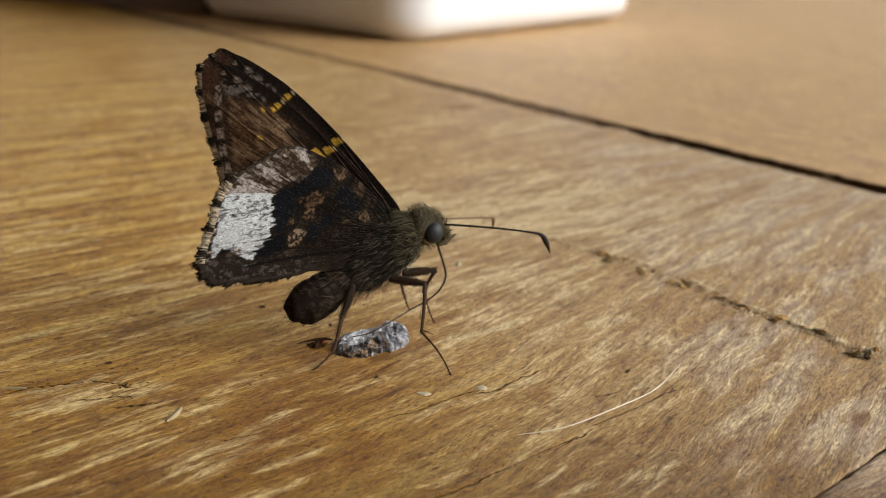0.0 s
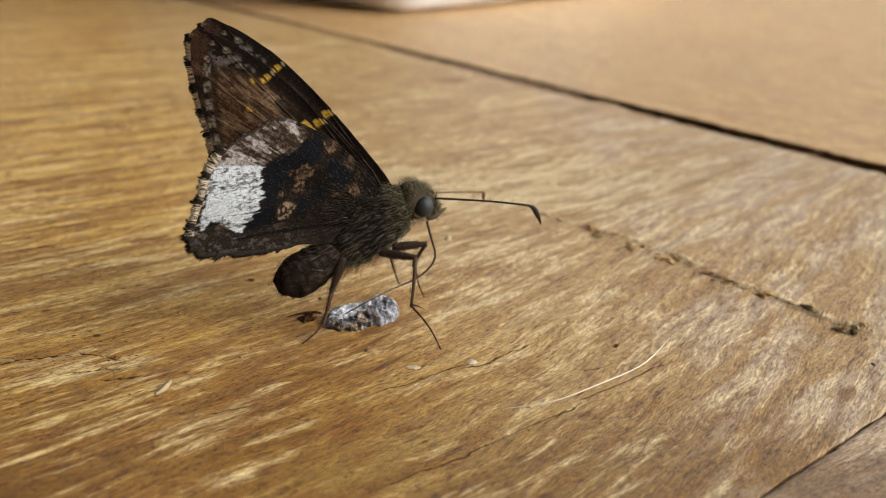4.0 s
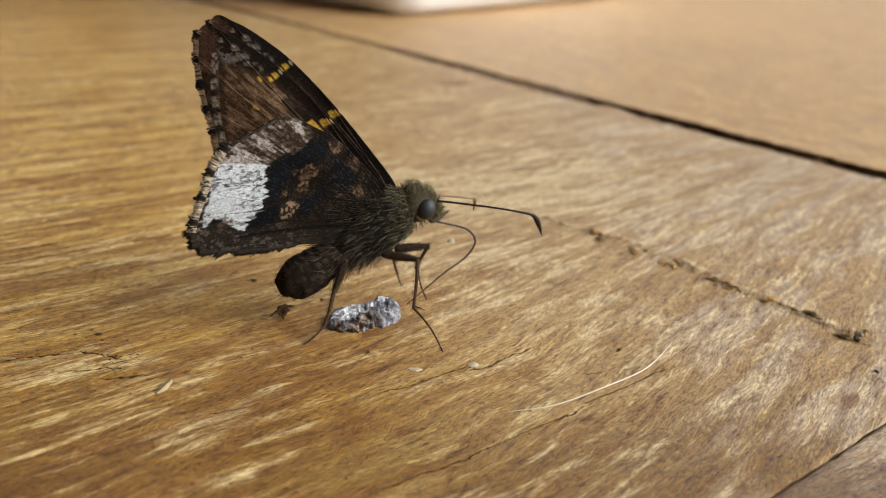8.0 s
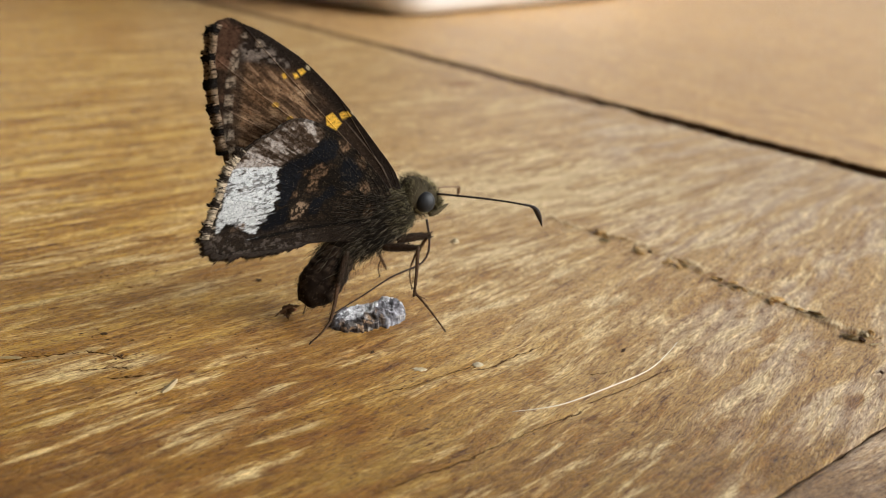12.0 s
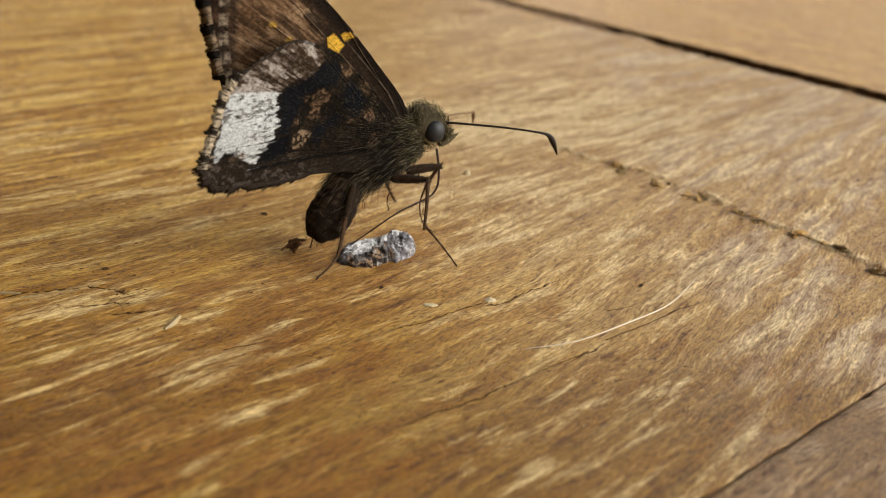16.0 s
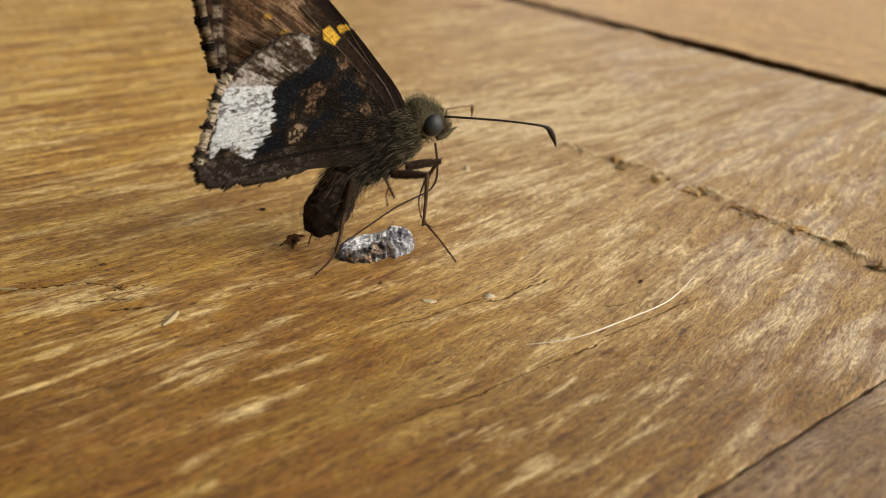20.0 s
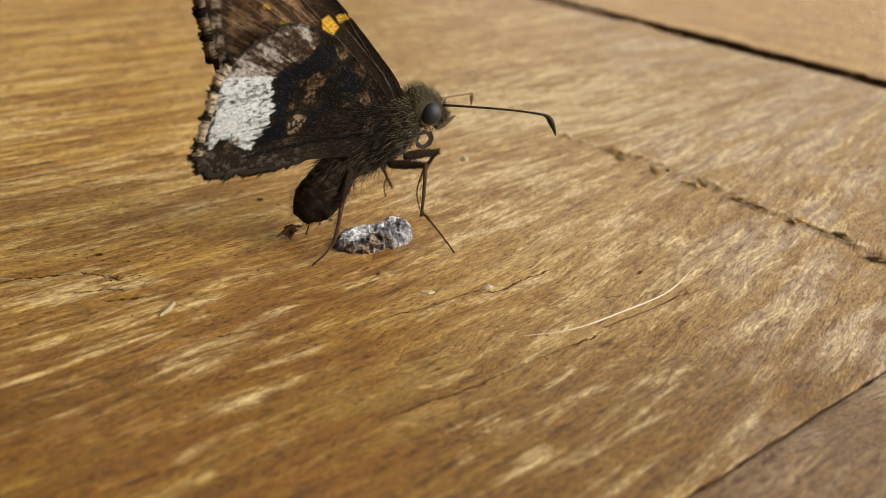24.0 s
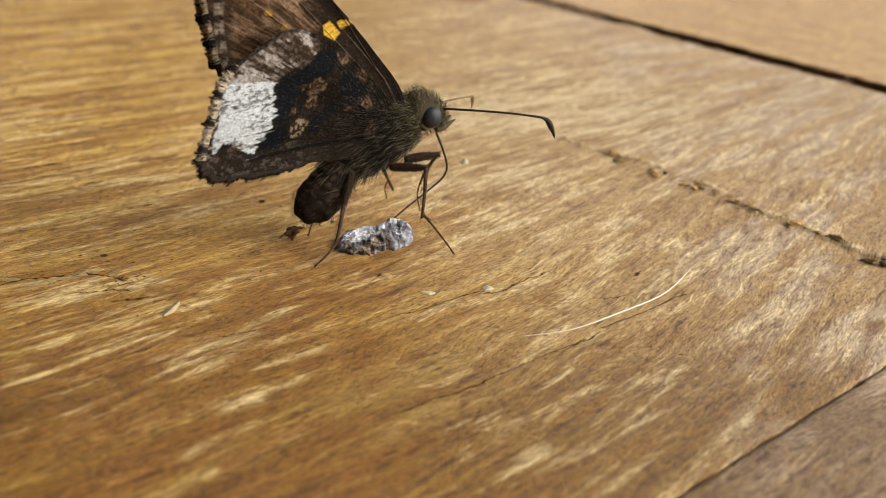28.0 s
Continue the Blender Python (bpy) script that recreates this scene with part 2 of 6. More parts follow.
DARK = plain("dark_floor", (0.05, 0.035, 0.025), 0.6, 0, 0.4, 8)


# ---- mesh helpers ----
def mesh_of(name, verts, faces, material=None, smooth=True):
    me = bpy.data.meshes.new(name)
    me.from_pydata([tuple(v) for v in verts], [], faces)
    if material:
        me.materials.append(material)
    if smooth:
        me.polygons.foreach_set("use_smooth", np.ones(len(me.polygons), dtype=bool))
    me.update()
    return me


def part(name, me, parent, label="", place=None, kind=""):
    ob = new(name, me)
    ob.parent = parent
    if place is not None:
        ob.matrix_basis = place
    return tagged(ob, label, kind=kind)


def thing(name, label, category, place=None, group="", me=None, kind=""):
    ob = new(name, me)
    if place is not None:
        ob.matrix_basis = place
    return tagged(ob, label, category, group, kind)


def painted(me, colours):
    """Store one colour per vertex as the pattern of a mesh."""
    a = me.attributes.new("pattern", "FLOAT_COLOR", "POINT")
    full = np.ones((len(me.vertices), 4), dtype=np.float32)
    full[:, :3] = np.clip(colours, 0, 1)
    a.data.foreach_set("color", full.ravel())
    return me


def lattice(ix, iy, seed):
    h = (ix.astype(np.int64) * 374761393 + iy.astype(np.int64) * 668265263 + seed * 982451653) & 0x7FFFFFFF
    h = ((h ^ (h >> 13)) * 1274126177) & 0x7FFFFFFF
    return ((h ^ (h >> 16)) & 0xFFFF) / 65535.0


def value_noise(x, y, seed=0):
    x, y = np.asarray(x, float), np.asarray(y, float)
    ix, iy = np.floor(x), np.floor(y)
    fx, fy = x - ix, y - iy
    fx, fy = fx * fx * (3 - 2 * fx), fy * fy * (3 - 2 * fy)
    ix, iy = ix.astype(np.int64), iy.astype(np.int64)
    a = lattice(ix, iy, seed) * (1 - fx) + lattice(ix + 1, iy, seed) * fx
    b = lattice(ix, iy + 1, seed) * (1 - fx) + lattice(ix + 1, iy + 1, seed) * fx
    return a * (1 - fy) + b * fy


def fbm(x, y, seed=0, octaves=4):
    total, size = 0.0, 1.0
    for k in range(octaves):
        total = total + size * value_noise(np.asarray(x) * 2 ** k, np.asarray(y) * 2 ** k, seed + 17 * k)
        size *= 0.5
    return total / (2 - 2 * 0.5 ** octaves)


def smooth_step(lo, hi, x):
    t = np.clip((x - lo) / (hi - lo), 0, 1)
    return t * t * (3 - 2 * t)


def spline(points, count, closed=False):
    """Points along a Catmull-Rom curve through the control points."""
    p = np.array(points, float)
    n = len(p)
    out = []
    spans = n if closed else n - 1
    for i in range(count):
        s = i * spans / (count if closed else count - 1)
        k = min(int(s), spans - 1)
        f = s - k
        if closed:
            a, b, c, d = p[(k - 1) % n], p[k % n], p[(k + 1) % n], p[(k + 2) % n]
        else:
            a, b, c, d = p[max(k - 1, 0)], p[k], p[k + 1], p[min(k + 2, n - 1)]
        out.append(0.5 * (2 * b + (c - a) * f + (2 * a - 5 * b + 4 * c - d) * f ** 2 + (3 * b - a - 3 * c + d) * f ** 3))
    return np.array(out)


def tube(path, radii, sides=8, flat=1.0):
    """Vertices and faces of a tapered tube along a path, closed at both ends."""
    path = np.array(path, float)
    n = len(path)
    verts, faces = [], []
    up = np.array([0.13, 0.97, 0.21])
    for i in range(n):
        d = path[min(i + 1, n - 1)] - path[max(i - 1, 0)]
        d = d / (np.linalg.norm(d) + 1e-12)
        a = np.cross(d, up)
        a /= np.linalg.norm(a)
        b = np.cross(a, d)
        for k in range(sides):
            w = 2 * math.pi * k / sides
            verts.append(path[i] + radii[i] * (math.cos(w) * a + flat * math.sin(w) * b))
    for i in range(n - 1):
        for k in range(sides):
            j = (k + 1) % sides
            faces.append((i * sides + k, i * sides + j, (i + 1) * sides + j, (i + 1) * sides + k))
    faces.append(tuple(range(sides - 1, -1, -1)))
    faces.append(tuple((n - 1) * sides + k for k in range(sides)))
    return verts, faces


def loft(path, wide, high, sides=28):
    """A body along a path in the x-z plane: half width across y, half height across the path."""
    path = np.array(path, float)
    n = len(path)
    verts, faces = [], []
    for i in range(n):
        d = path[min(i + 1, n - 1)] - path[max(i - 1, 0)]
        d = d / (np.linalg.norm(d) + 1e-12)
        up = np.array([-d[1], d[0]])
        for k in range(sides):
            w = 2 * math.pi * k / sides
            q = path[i] + high[i] * math.sin(w) * up
            verts.append((q[0], wide[i] * math.cos(w), q[1]))
    for i in range(n - 1):
        for k in range(sides):
            j = (k + 1) % sides
            faces.append((i * sides + k, i * sides + j, (i + 1) * sides + j, (i + 1) * sides + k))
    faces.append(tuple(range(sides - 1, -1, -1)))
    faces.append(tuple((n - 1) * sides + k for k in range(sides)))
    return np.array(verts), faces


def fur_mesh(name, roots, ways, lengths, colours, thick, rng, bend=0.25, blunt=False):
    """Many tapered hairs, three-sided, each bent once; or blunt hair scales."""
    verts, faces, tint = [], [], []
    for p, w, ln, c in zip(roots, ways, lengths, colours):
        w = w / (np.linalg.norm(w) + 1e-9)
        side = np.cross(w, rng.normal(size=3))
        side /= np.linalg.norm(side) + 1e-9
        other = np.cross(w, side)
        mid = p + w * ln * 0.55
        tip = p + w * ln + bend * ln * 0.5 * side
        k = len(verts)
        for centre, r in ((p, thick), (mid, thick * 0.7)):
            for a in (0, 2.1, 4.2):
                verts.append(centre + r * (math.cos(a) * side + math.sin(a) * other))
        if blunt:
            for a in (0, 2.1, 4.2):
                verts.append(tip + 0.75 * thick * (math.cos(a) * side + math.sin(a) * other))
            for a in range(3):
                b = (a + 1) % 3
                faces += [(k + a, k + b, k + 3 + b, k + 3 + a), (k + 3 + a, k + 3 + b, k + 6 + b, k + 6 + a)]
            faces.append((k + 6, k + 7, k + 8))
            tint += [c] * 9
            continue
        verts.append(tip)
        for a in range(3):
            b = (a + 1) % 3
            faces += [(k + a, k + b, k + 3 + b, k + 3 + a), (k + 3 + a, k + 3 + b, k + 6)]
        tint += [c] * 7
    me = mesh_of(name, np.array(verts) * MM, faces, FUR)
    return painted(me, np.array(tint))


# ---- the table top: wide boards with a butt joint ----
GRAIN = 39.0
CG, SG = math.cos(radians(GRAIN)), math.sin(radians(GRAIN))


def to_board(x, y):
    """Table millimetres to along-grain and across-grain millimetres."""
    return x * CG + y * SG, -x * SG + y * CG


CRACKS = (  # half width, depth, darkness, points on the table
    (0.09, 0.25, 0.75, ((-2.0, -27.0), (-0.3, -25.6), (2.7, -23.7), (5.1, -21.5), (7.2, -19.9), (9.4, -18.2), (11.5, -16.6))),
    (0.07, 0.15, 0.6, ((12.5, -15.3), (14.3, -13.9), (16.8, -11.9), (19.1, -9.9), (20.8, -8.8))),
    (0.09, 0.20, 0.7, ((-3.6, -15.2), (-1.9, -14.2), (0.7, -12.2), (2.9, -10.6))),
    (0.12, 0.25, 0.85, ((3.8, -10.8), (5.2, -10.0), (6.3, -8.6), (8.2, -7.2), (9.6, -5.8))),
    (0.08, 0.15, 0.7, ((13.2, -10.6), (14.4, -10.4), (15.2, -9.9))),
)
CRACKS_LEFT = (
    (0.12, 0.25, 0.8, ((-34.6, -13.4), (-33.4, -12.3), (-31.3, -11.8), (-29.0, -10.9), (-27.0, -11.3))),
    (0.10, 0.20, 0.7, ((-28.1, -14.2), (-26.6, -13.6), (-24.7, -13.2))),
    (0.14, 0.20, 0.8, ((-25.4, -15.1), (-24.4, -14.7), (-23.2, -14.4))),
    (0.16, 0.20, 0.9, ((-26.5, -11.3), (-25.7, -11.7))),
    (0.07, 0.15, 0.5, ((-26.9, -18.7), (-25.4, -18.0))),
    (0.09, 0.15, 0.6, ((-15.7, -19.3), (-13.7, -18.3))),
)
GOUGES = (  # dark gouges along the torn saw mark and in the splintered patch
    (0.20, 0.30, 0.85, ((-26.6, -11.2), (-25.6, -11.8))),
    (0.19, 0.30, 0.85, ((-25.4, -13.5), (-24.6, -13.2))),
    (0.20, 0.30, 0.85, ((-25.2, -15.0), (-23.6, -14.5))),
    (0.19, 0.25, 0.70, ((-30.2, -11.3), (-28.6, -10.8))),
    (0.19, 0.25, 0.60, ((-27.5, -16.4), (-26.9, -16.2))),
    (0.30, 0.40, 0.75, ((17.4, 25.2), (18.6, 24.2), (20.0, 23.4))),
    (0.24, 0.35, 0.70, ((25.9, 17.9), (27.0, 16.8), (28.4, 15.3))),
    (0.30, 0.45, 0.90, ((29.6, 11.6), (30.6, 10.4), (31.7, 9.2))),
    (0.26, 0.35, 0.80, ((32.4, 8.9), (34.2, 7.6))),
    (0.34, 0.50, 0.95, ((35.2, 5.6), (36.2, 3.6), (37.9, 2.7))),
    (0.22, 0.30, 0.90, ((38.7, -1.6), (40.6, -2.2))),
)
SAW_MARK = ((-7.2, 58.6), (-0.1, 44.8), (7.4, 37.1), (13.9, 29.1), (18.3, 24.2), (21.7, 22.6), (24.4, 19.7), (27.9, 16.0), (30.4, 10.9), (33.1, 8.2), (35.6, 5.0), (38.2, 1.6), (42.5, -3.0))
# table x, y, half length along the grain, half width, strength, turn from the grain
STAINS_LEFT = (
    (-24.5, -3.2, 5.0, 1.0, 0.40, 0), (-19.2, -10.0, 4.0, 1.6, 0.50, 0), (-15.1, -13.8, 3.0, 1.2, 0.50, 0), (-17.8, -18.2, 1.2, 0.8, 0.60, 0), (-13.1, -21.1, 2.5, 0.8, 0.65, 0), (-10.6, -25.9, 1.5, 0.9, 0.60, 0),
    (-11.0, -32.2, 2.0, 0.9, 0.70, 0), (-17.1, -32.7, 3.0, 1.0, 0.60, 0), (-15.1, -30.5, 4.0, 0.7, 0.50, 0), (-17.2, -6.8, 5.0, 1.2, 0.45, 0), (-53.4, 33.2, 2.2, 1.2, 0.95, -30), (-31.2, 15.0, 2.4, 0.9, 0.95, -25),
)
STAINS_NEAR_LEFT = (
    (-22.0, 7.5, 9.0, 2.2, 0.40, -8), (-22.5, -31.4, 8.0, 1.6, 0.60, 0), (-17.9, -29.9, 6.0, 1.2, 0.62, 0), (-17.0, -34.0, 6.0, 1.6, 0.65, 0), (-20.2, -13.9, 1.4, 1.2, 0.62, 0), (-19.4, -9.1, 4.0, 1.6, 0.50, 0), (-28.0, -24.0, 9.0, 0.6, 0.55, 0), (-21.0, -23.0, 7.0, 0.5, 0.50, 0),
)
STAINS_MIDDLE = (
    (-11.7, -18.0, 2.2, 1.4, 0.70, 0), (-8.6, -22.1, 2.0, 0.8, 0.70, 0), (-5.9, -18.2, 1.5, 1.3, 0.60, 0), (-3.7, -23.7, 3.0, 1.2, 0.50, 0), (-9.4, -30.1, 3.0, 0.8, 0.60, 0), (-6.9, -32.9, 1.0, 1.0, 0.70, 0),
    (-5.4, -28.7, 3.0, 1.2, 0.45, 0), (-1.6, -20.8, 1.2, 0.8, 0.50, 0), (-0.7, -24.7, 1.2, 1.2, 0.45, 0), (-11.7, -1.7, 5.0, 1.4, 0.40, 0), (-7.1, -6.7, 4.0, 1.0, 0.40, 0), (-3.0, -10.3, 3.0, 1.0, 0.35, 0),
)
STAINS_ROUND = (
    (-10.0, 8.0, 10.0, 1.6, 0.35, 0), (-8.0, -5.0, 13.0, 6.0, 0.46, 0), (-12.0, -13.0, 9.0, 3.0, 0.40, 0), (-5.6, -20.2, 2.2, 1.8, 0.68, 30), (-6.0, -29.8, 3.5, 1.5, 0.55, 0), (-3.0, -32.4, 5.0, 1.5, 0.50, 0), (-9.2, -34.0, 4.0, 1.3, 0.62, 0), (1.9, 115.3, 5.0, 3.2, 0.95, 0), (100.4, 166.6, 15.0, 5.0, 0.62, -80),
)
STAINS_RIGHT = (
    (2.8, -19.7, 3.0, 1.0, 0.30, 0), (8.8, -10.9, 3.0, 1.0, 0.30, 0), (15.4, -4.3, 3.0, 1.2, 0.28, 0), (17.7, -16.0, 3.0, 1.0, 0.30, 0), (11.4, -18.9, 4.0, 1.0, 0.30, 0), (31.1, -1.5, 1.9, 0.9, 0.50, 30),
    (32.8, -6.6, 2.0, 0.8, 0.50, 30), (34.4, -12.8, 2.5, 0.6, 0.55, 20), (30.5, -11.0, 4.0, 0.5, 0.40, 14), (24.0, 19.2, 1.0, 0.3, 0.30, -86), (11.0, 31.5, 5.0, 0.3, 0.25, -86),
)
PALES_LEFT = (
    (-30.9, -12.7, 5.0, 1.0, 0.80, 0), (-24.1, -12.0, 2.2, 1.6, 0.75, 0), (-31.1, -15.4, 5.0, 0.8, 0.55, 0), (-18.2, -15.4, 3.5, 0.8, 0.60, 8), (-13.3, -16.2, 3.0, 1.3, 0.65, 0), (-10.3, -20.9, 3.5, 1.3, 0.70, 0),
    (-22.4, -20.5, 7.0, 1.0, 0.65, 0), (-17.7, -21.5, 5.0, 1.0, 0.65, 0), (-23.2, -25.3, 7.0, 1.0, 0.50, 0), (-13.0, -27.2, 5.0, 0.9, 0.50, 0), (-14.2, -32.5, 2.5, 1.2, 0.45, 0), (-28.3, -13.8, 6.0, 2.2, 0.62, 0), (-24.5, -22.1, 9.0, 2.6, 0.50, 0), (-14.2, -21.8, 6.0, 1.5, 0.62, 0), (-12.9, -18.1, 3.5, 1.6, 0.62, 0),
)
PALES_FAR_LEFT = (
    (-27.4, -8.9, 3.0, 0.5, 0.45, 0), (-36.7, -2.9, 5.0, 0.8, 0.45, 0), (-36.3, 24.8, 2.0, 1.0, 0.59, -20),
)
PALES_MIDDLE = (
    (-12.1, -11.2, 3.0, 0.4, 0.50, 0), (2.1, -0.1, 4.0, 0.5, 0.70, 0), (5.8, 2.1, 4.0, 0.5, 0.75, 0), (8.7, -1.2, 4.0, 0.5, 0.70, 0), (-2.4, -4.1, 3.0, 0.4, 0.60, 0), (-6.2, -10.6, 3.5, 0.4, 0.55, 0), (7.8, -22.7, 4.0, 0.7, 0.50, 0),
    (3.4, -27.4, 3.0, 0.9, 0.50, 0), (6.0, -30.5, 3.0, 1.2, 0.50, 0), (1.0, -12.8, 5.0, 0.5, 0.80, 0), (7.5, -8.9, 3.0, 0.5, 0.85, 0), (-44.0, 22.0, 12.0, 0.9, 0.51, -4), (-27.0, 11.5, 8.0, 0.8, 0.42, -6), (-8.0, 14.0, 8.0, 0.7, 0.30, 0),
)
PALES_BACK = (
    (8.0, 42.0, 26.0, 15.0, 0.66, 0), (6.0, 14.0, 12.0, 8.0, 0.58, 0), (24.0, 42.0, 22.0, 10.0, 0.55, 0),
)
PALES_RIGHT = (
    (16.8, 4.7, 2.5, 1.0, 0.80, 0), (11.6, -23.1, 4.0, 0.8, 0.50, 0), (15.6, -22.0, 4.5, 1.0, 0.65, 0), (18.8, -20.4, 3.0, 0.8, 0.55, 0), (23.2, -16.3, 5.0, 1.0, 0.55, 0), (27.0, -10.9, 6.0, 0.8, 0.60, 8), (25.6, -3.2, 4.0, 0.6, 0.60, 0),
    (32.6, -4.6, 4.0, 0.6, 0.50, 14), (20.1, -0.4, 3.0, 0.6, 0.60, 0), (13.0, 11.0, 3.0, 1.2, 0.80, 0), (18.5, 5.0, 3.0, 1.2, 0.70, 0), (24.0, 33.0, 9.0, 1.0, 0.67, 0), (34.0, 24.0, 10.0, 1.0, 0.67, 0), (40.0, 14.0, 8.0, 0.8, 0.67, 0),
)


def distance_to_line(x, y, points):
    best, signed = np.full(x.shape, 1e9), np.full(x.shape, 1e9)
    for (ax, ay), (bx, by) in zip(points[:-1], points[1:]):
        dx, dy = bx - ax, by - ay
        t = np.clip(((x - ax) * dx + (y - ay) * dy) / (dx * dx + dy * dy), 0, 1)
        d = np.hypot(x - ax - t * dx, y - ay - t * dy)
        side = np.where((x - ax) * dy - (y - ay) * dx < 0, -1.0, 1.0)
        signed = np.where(d < best, d * side, signed)
        best = np.minimum(best, d)
    return best, signed


def patches(u, v, table, seed):
    total = np.zeros(u.shape)
    wob = fbm(u * 0.35, v * 1.6, seed, 4) - 0.5
    for x, y, a, b, s, turn in table:
        cu, cv = to_board(x, y)
        c, q = math.cos(radians(turn)), math.sin(radians(turn))
        du, dv = (u - cu) * c + (v - cv) * q, -(u - cu) * q + (v - cv) * c
        r = np.hypot(du / a, dv / b) + wob * 1.5
        total = np.maximum(total, s * (1 - smooth_step(0.35, 1.25, r)))
    return total


def board(name, us, vs, depth, material, parent, label, worn=True, seed=1, slant=0.0, rough_edges=(0, 0, 0, 0)):
    """One board: a relief top on a grid along and across the grain, with sides and an underside."""
    us, vs = np.array(us, float), np.array(vs, float)
    u, v = np.meshgrid(us, vs, indexing="ij")
    nu, nv = len(us), len(vs)
    e0, e1, e2, e3 = rough_edges
    ends = smooth_step(us[-1] - 12, us[-1], u)
    u = u + slant * v * ends
    if seed == 1:  # the end of the board bulges where the joint is choked, and closes up further on
        u = u + ends * (2.4 * np.exp(-((v - 53) / 3.5) ** 2) + 1.6 * smooth_step(78, 100, v) + 2.4 * smooth_step(118, 142, v))
    # ragged edges
    u = u + e1 * smooth_step(us[-1] - 3, us[-1], u) * (fbm(v * 0.5, v * 0 + 3.1, 5, 5) - 0.5)
    u = u + e0 * smooth_step(us[0] + 3, us[0], u) * (fbm(v * 0.5, v * 0 + 7.7, 6, 5) - 0.5)
    v = v + e2 * smooth_step(vs[0] + 2, vs[0], v) * (fbm(u * 0.7, u * 0 + 1.3, 7, 5) - 0.5)
    v = v + e3 * smooth_step(vs[-1] - 2, vs[-1], v) * (fbm(u * 0.7, u * 0 + 9.3, 8, 5) - 0.5)
    x, y = u * CG - v * SG, u * SG + v * CG
    warp = 3.0 * (fbm(u * 0.03, v * 0.05, seed + 3, 3) - 0.5)
    ridge = fbm(u * 0.09, (v + warp) * 1.3, seed, 5)
    z = 0.16 * (ridge - 0.5) + 0.05 * (fbm(u * 0.8, v * 2.2, seed + 9, 3) - 0.5)
    pale, stain, crack = np.zeros(u.shape), np.zeros(u.shape), np.zeros(u.shape)
    if seed != 9:
        pale, stain = patches(u, v, PALES_LEFT + PALES_FAR_LEFT + PALES_MIDDLE + PALES_BACK + PALES_RIGHT, seed + 20), patches(u, v, STAINS_LEFT + STAINS_NEAR_LEFT + STAINS_MIDDLE + STAINS_ROUND + STAINS_RIGHT, seed + 40)
    split = np.full(u.shape, 50.0)
    pits = smooth_step(0.735, 0.80, fbm(u * 0.55, v * 1.5, seed + 60, 3))
    if worn:
        z -= 0.10 * pits
        for width, deep, dark, points in CRACKS + CRACKS_LEFT + GOUGES:
            d, signed = distance_to_line(x, y, points)
            near = 1 - smooth_step(width * 0.8, width * 2.2, d + 0.3 * (fbm(u * 1.4, v * 1.4, seed + 80, 3) - 0.5))
            crack = np.maximum(crack, 0.6 * dark * near * (width > 0.18))
            z -= (0.6 if width < 0.18 else 0.3) * deep * near
            over = signed / (width * 0.75)
            if width < 0.18:
                split = np.where(np.abs(over) < np.abs(split), over, split)
    crack = np.maximum(crack, 0.35 * pits)
    if worn:  # fibres torn up along an old saw mark across the board
        d, signed = distance_to_line(x, y, SAW_MARK)
        torn = smooth_step(0.47, 0.58, fbm(u * 0.55, v * 0.40, 91, 3)) * smooth_step(4.0, 14.0, x)
        z += 0.85 * torn * (1 - smooth_step(0.3, 1.3, d)) * (fbm(u * 1.6, v * 1.6, 93, 3) - 0.38)
        crack = np.maximum(crack, 0.6 * torn * (1 - smooth_step(0.10, 0.55, np.abs(signed - 0.3 + 2.6 * (fbm(u * 0.55, v * 0.55, 95, 4) - 0.5)))))
        pale = np.maximum(pale, 0.9 * torn * (1 - smooth_step(0.4, 1.1, np.abs(signed + 0.6))))
    # edges worn round
    if e1 or e2:
        z -= 0.5 * smooth_step(us[-1] - 1.2, us[-1], np.meshgrid(us, vs, indexing="ij")[0]) * (1 if e1 else 0)
        z -= 0.15 * smooth_step(vs[0] + 0.4, vs[0], np.meshgrid(us, vs, indexing="ij")[1]) * (1 if e2 else 0)
    if e0:
        z -= 0.5 * smooth_step(us[0] + 1.2, us[0], np.meshgrid(us, vs, indexing="ij")[0])
    if e3:
        z -= 0.15 * smooth_step(vs[-1] - 0.4, vs[-1], np.meshgrid(us, vs, indexing="ij")[1])
    top = np.stack([u, v, z], -1).reshape(-1, 3)
    idx = np.arange(nu * nv).reshape(nu, nv)
    quads = np.stack([idx[:-1, :-1], idx[1:, :-1], idx[1:, 1:], idx[:-1, 1:]], -1).reshape(-1, 4)
    rim = np.concatenate([idx[:, 0], idx[-1, 1:], idx[::-1, -1][1:], idx[0, ::-1][1:-1]])
    low = top[rim].copy()
    low[:, 2] = -depth
    base = nu * nv
    m = len(rim)
    k = np.arange(m)
    sides = np.stack([rim[k], base + k, base + (k + 1) % m, rim[(k + 1) % m]], -1)
    verts = np.concatenate([top, low]) * MM
    faces = np.concatenate([quads, sides])
    me = bpy.data.meshes.new(name)
    me.vertices.add(len(verts))
    me.vertices.foreach_set("co", verts.astype(np.float32).ravel())
    me.loops.add(faces.size)
    me.loops.foreach_set("vertex_index", faces.astype(np.int32).ravel())
    me.polygons.add(len(faces))
    me.polygons.foreach_set("loop_start", (np.arange(len(faces)) * 4).astype(np.int32))
    me.polygons.foreach_set("use_smooth", np.concatenate([np.ones(len(quads), bool), np.zeros(m, bool)]))
    me.update(calc_edges=True)
    me.materials.append(material)
    me.materials.append(GRIME)
    me.polygons.foreach_set("material_index", np.concatenate([np.zeros(len(quads), np.int32), np.ones(m, np.int32)]))
